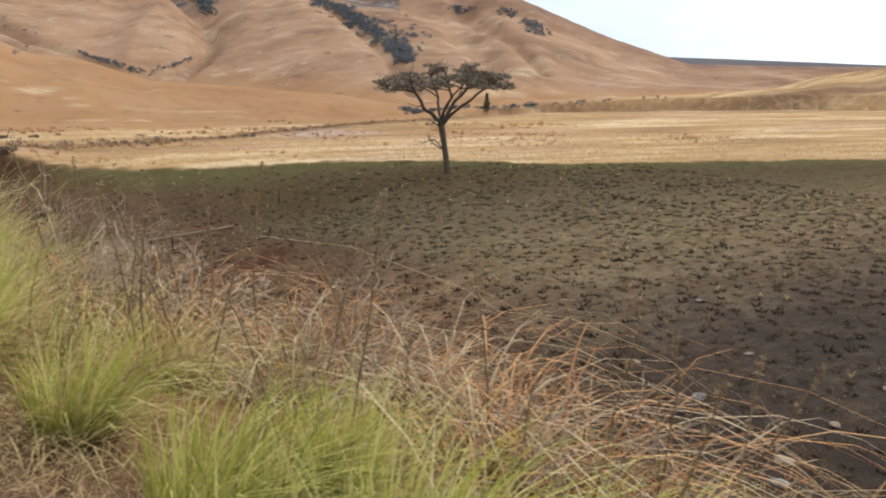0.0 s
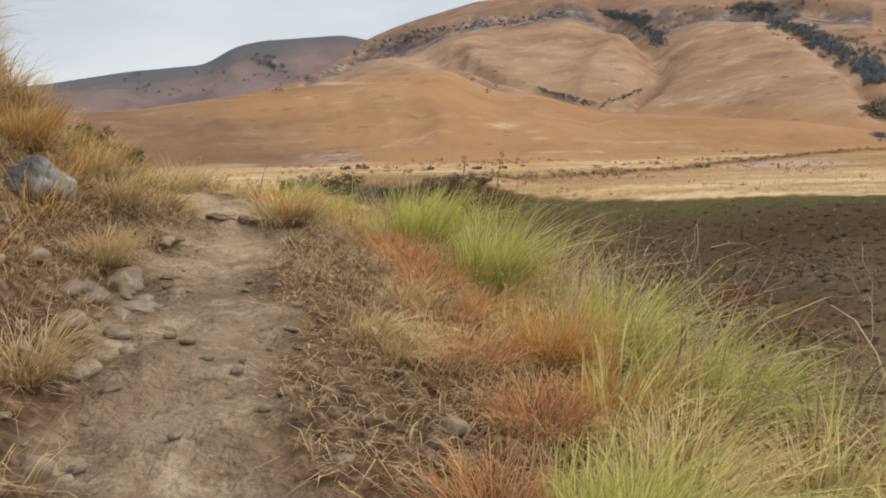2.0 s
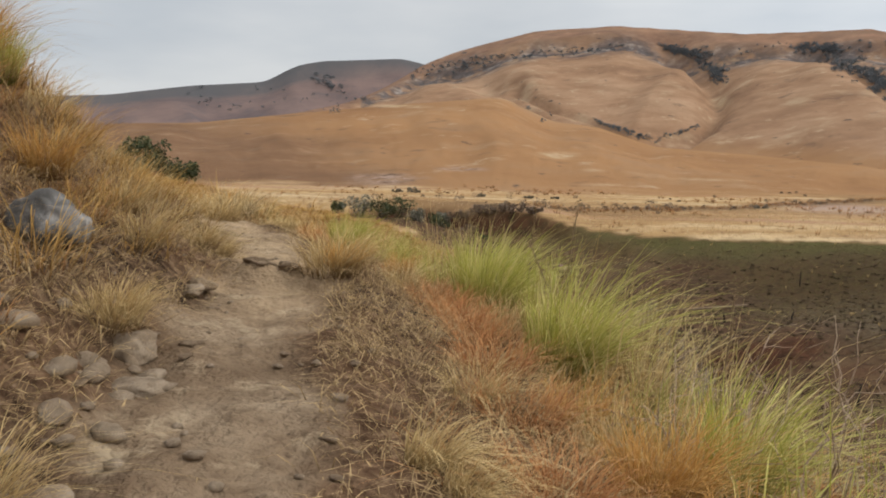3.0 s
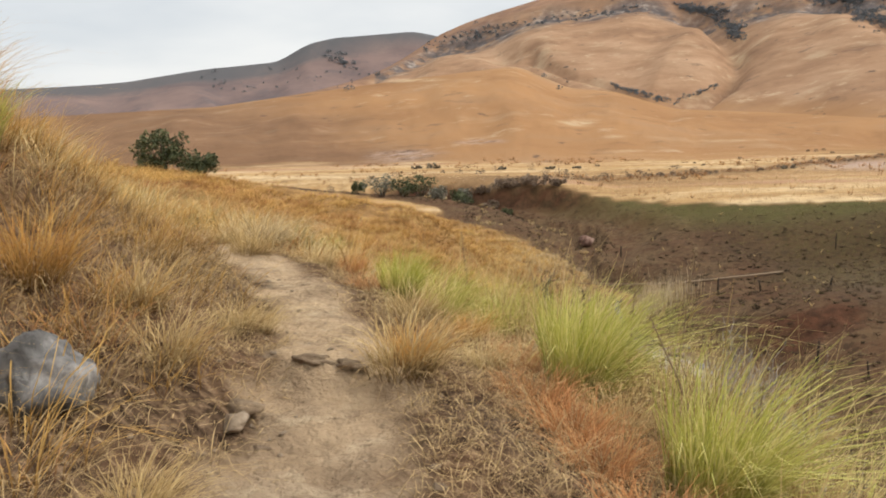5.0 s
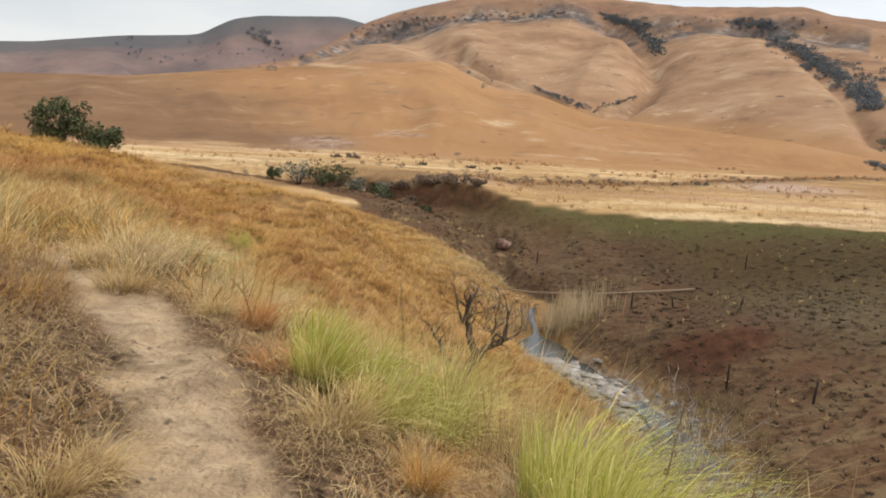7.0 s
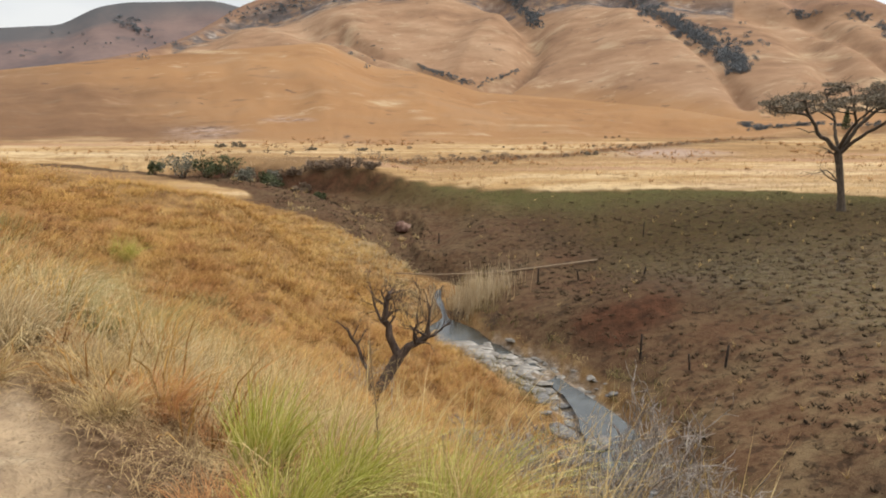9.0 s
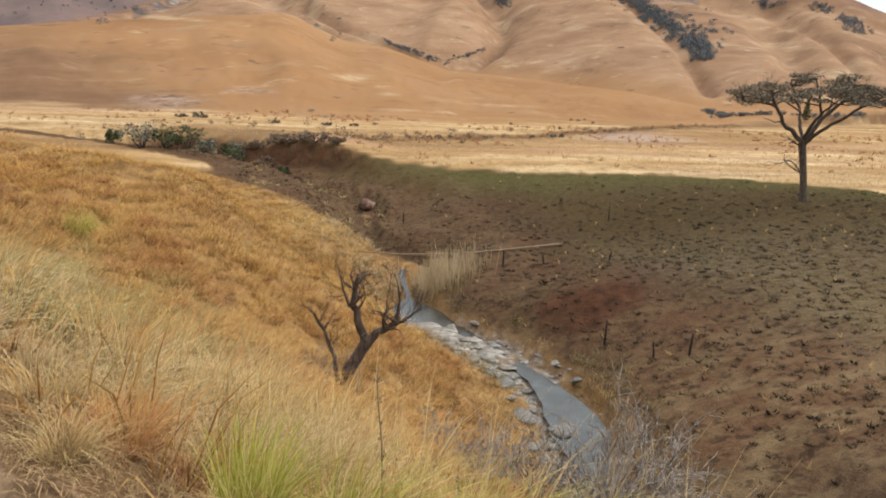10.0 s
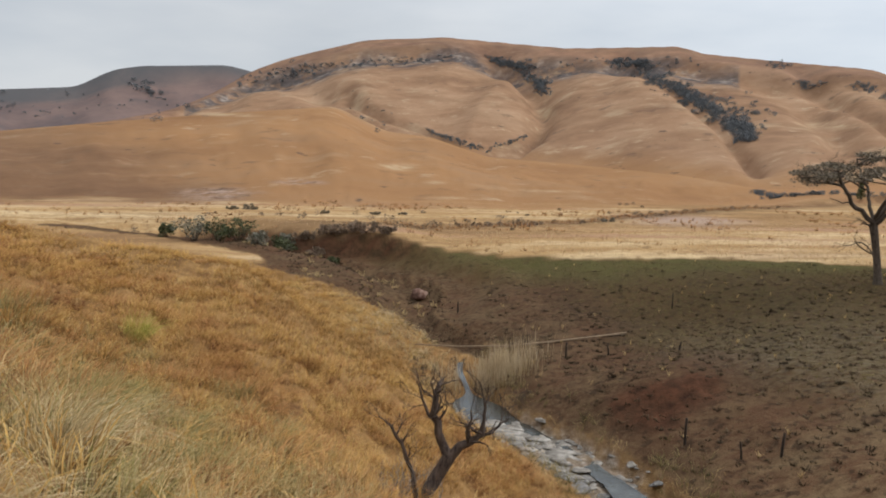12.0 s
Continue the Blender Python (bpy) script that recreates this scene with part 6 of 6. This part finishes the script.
sward("straw_tufts", "pale straw tufts on the charred gully bank", g,
      ground_points(g, 620, -20, 8, 69, 112, lambda x, y: smooth(-0.5, 1.5, y - spur_end(x)) * smooth(-14, -9, x - stream_x(y)) * (1 - smooth(1, 4, x - stream_x(y))) * clumped(x, y, 3, 88, -0.1)), 0.55, 0.06, 0.6, STRAW, 2, per=10, spread=0.25)
# scrub and tall tufts in the ditch that crosses the plain
def ditch_y(x):
    return np.interp(x, (-40, -2.6, 10.4, 28, 52, 80, 140), (126, 123, 129.5, 140, 163, 186, 225)) + 2.5 * fbm(x / 9, x * 0 + 1, 77, 3)


def ditch_scrub():
    rng = np.random.default_rng(62)
    x = np.concatenate([rng.uniform(-3, 22, 46), rng.uniform(20, 90, 40), rng.uniform(-45, 60, 40)])
    y = ditch_y(x) + rng.normal(0, 2.2, len(x)) + np.concatenate([np.zeros(86), rng.uniform(-6, 30, 40)])
    size = rng.uniform(0.15, 0.85, len(x)) ** 1.3 * np.where(x < 20, 1.2, 0.8)
    c = np.stack([x, y, height(x, y) + 0.45 * size], 1)
    v, f = leaf_cloud(rng, c, size, 60, 0.13, 0.75)
    tagged(new("ditch_scrub", mesh_from("ditch_scrub", v, [f], BROWNTWIG)), "low brown scrub along the ditch of the plain", "scrub", kind="stuff")


ditch_scrub()
# the golden plain behind
gold_here = lambda x, y: smooth(0.2, 1.5, y - burn_far(x)) * (y < 175)
sward("plain_grass", "tall golden grass of the plain", g,
      ground_points(g, 110000, -110, 120, 60, 150, lambda x, y: gold_here(x, y) * smooth(150, 85, y) * (0.3 + 0.7 * clumped(x, y, 3.0, 67, -0.2))), 0.5, 0.06, 0.6, PLAINGRASS, 2)
sward("ditch_grass", "tall brown grass along the ditch of the plain", g,
      ground_points(g, 26000, -8, 90, 116, 195, lambda x, y: np.exp(-((y - ditch_y(x)) / 2.6) ** 2) * (0.25 + 0.75 * clumped(x, y, 4.0, 69, -0.3))), 0.75, 0.09, 0.6, UMBER, 2)
sward("plain_tufts", "scattered brown tufts in the golden grass", g,
      ground_points(g, 2600, -70, 110, 100, 175, lambda x, y: gold_here(x, y) * clumped(x, y, 9.0, 71, 0.0)), 0.7, 0.09, 0.7, UMBER, 2, per=7, spread=0.35)
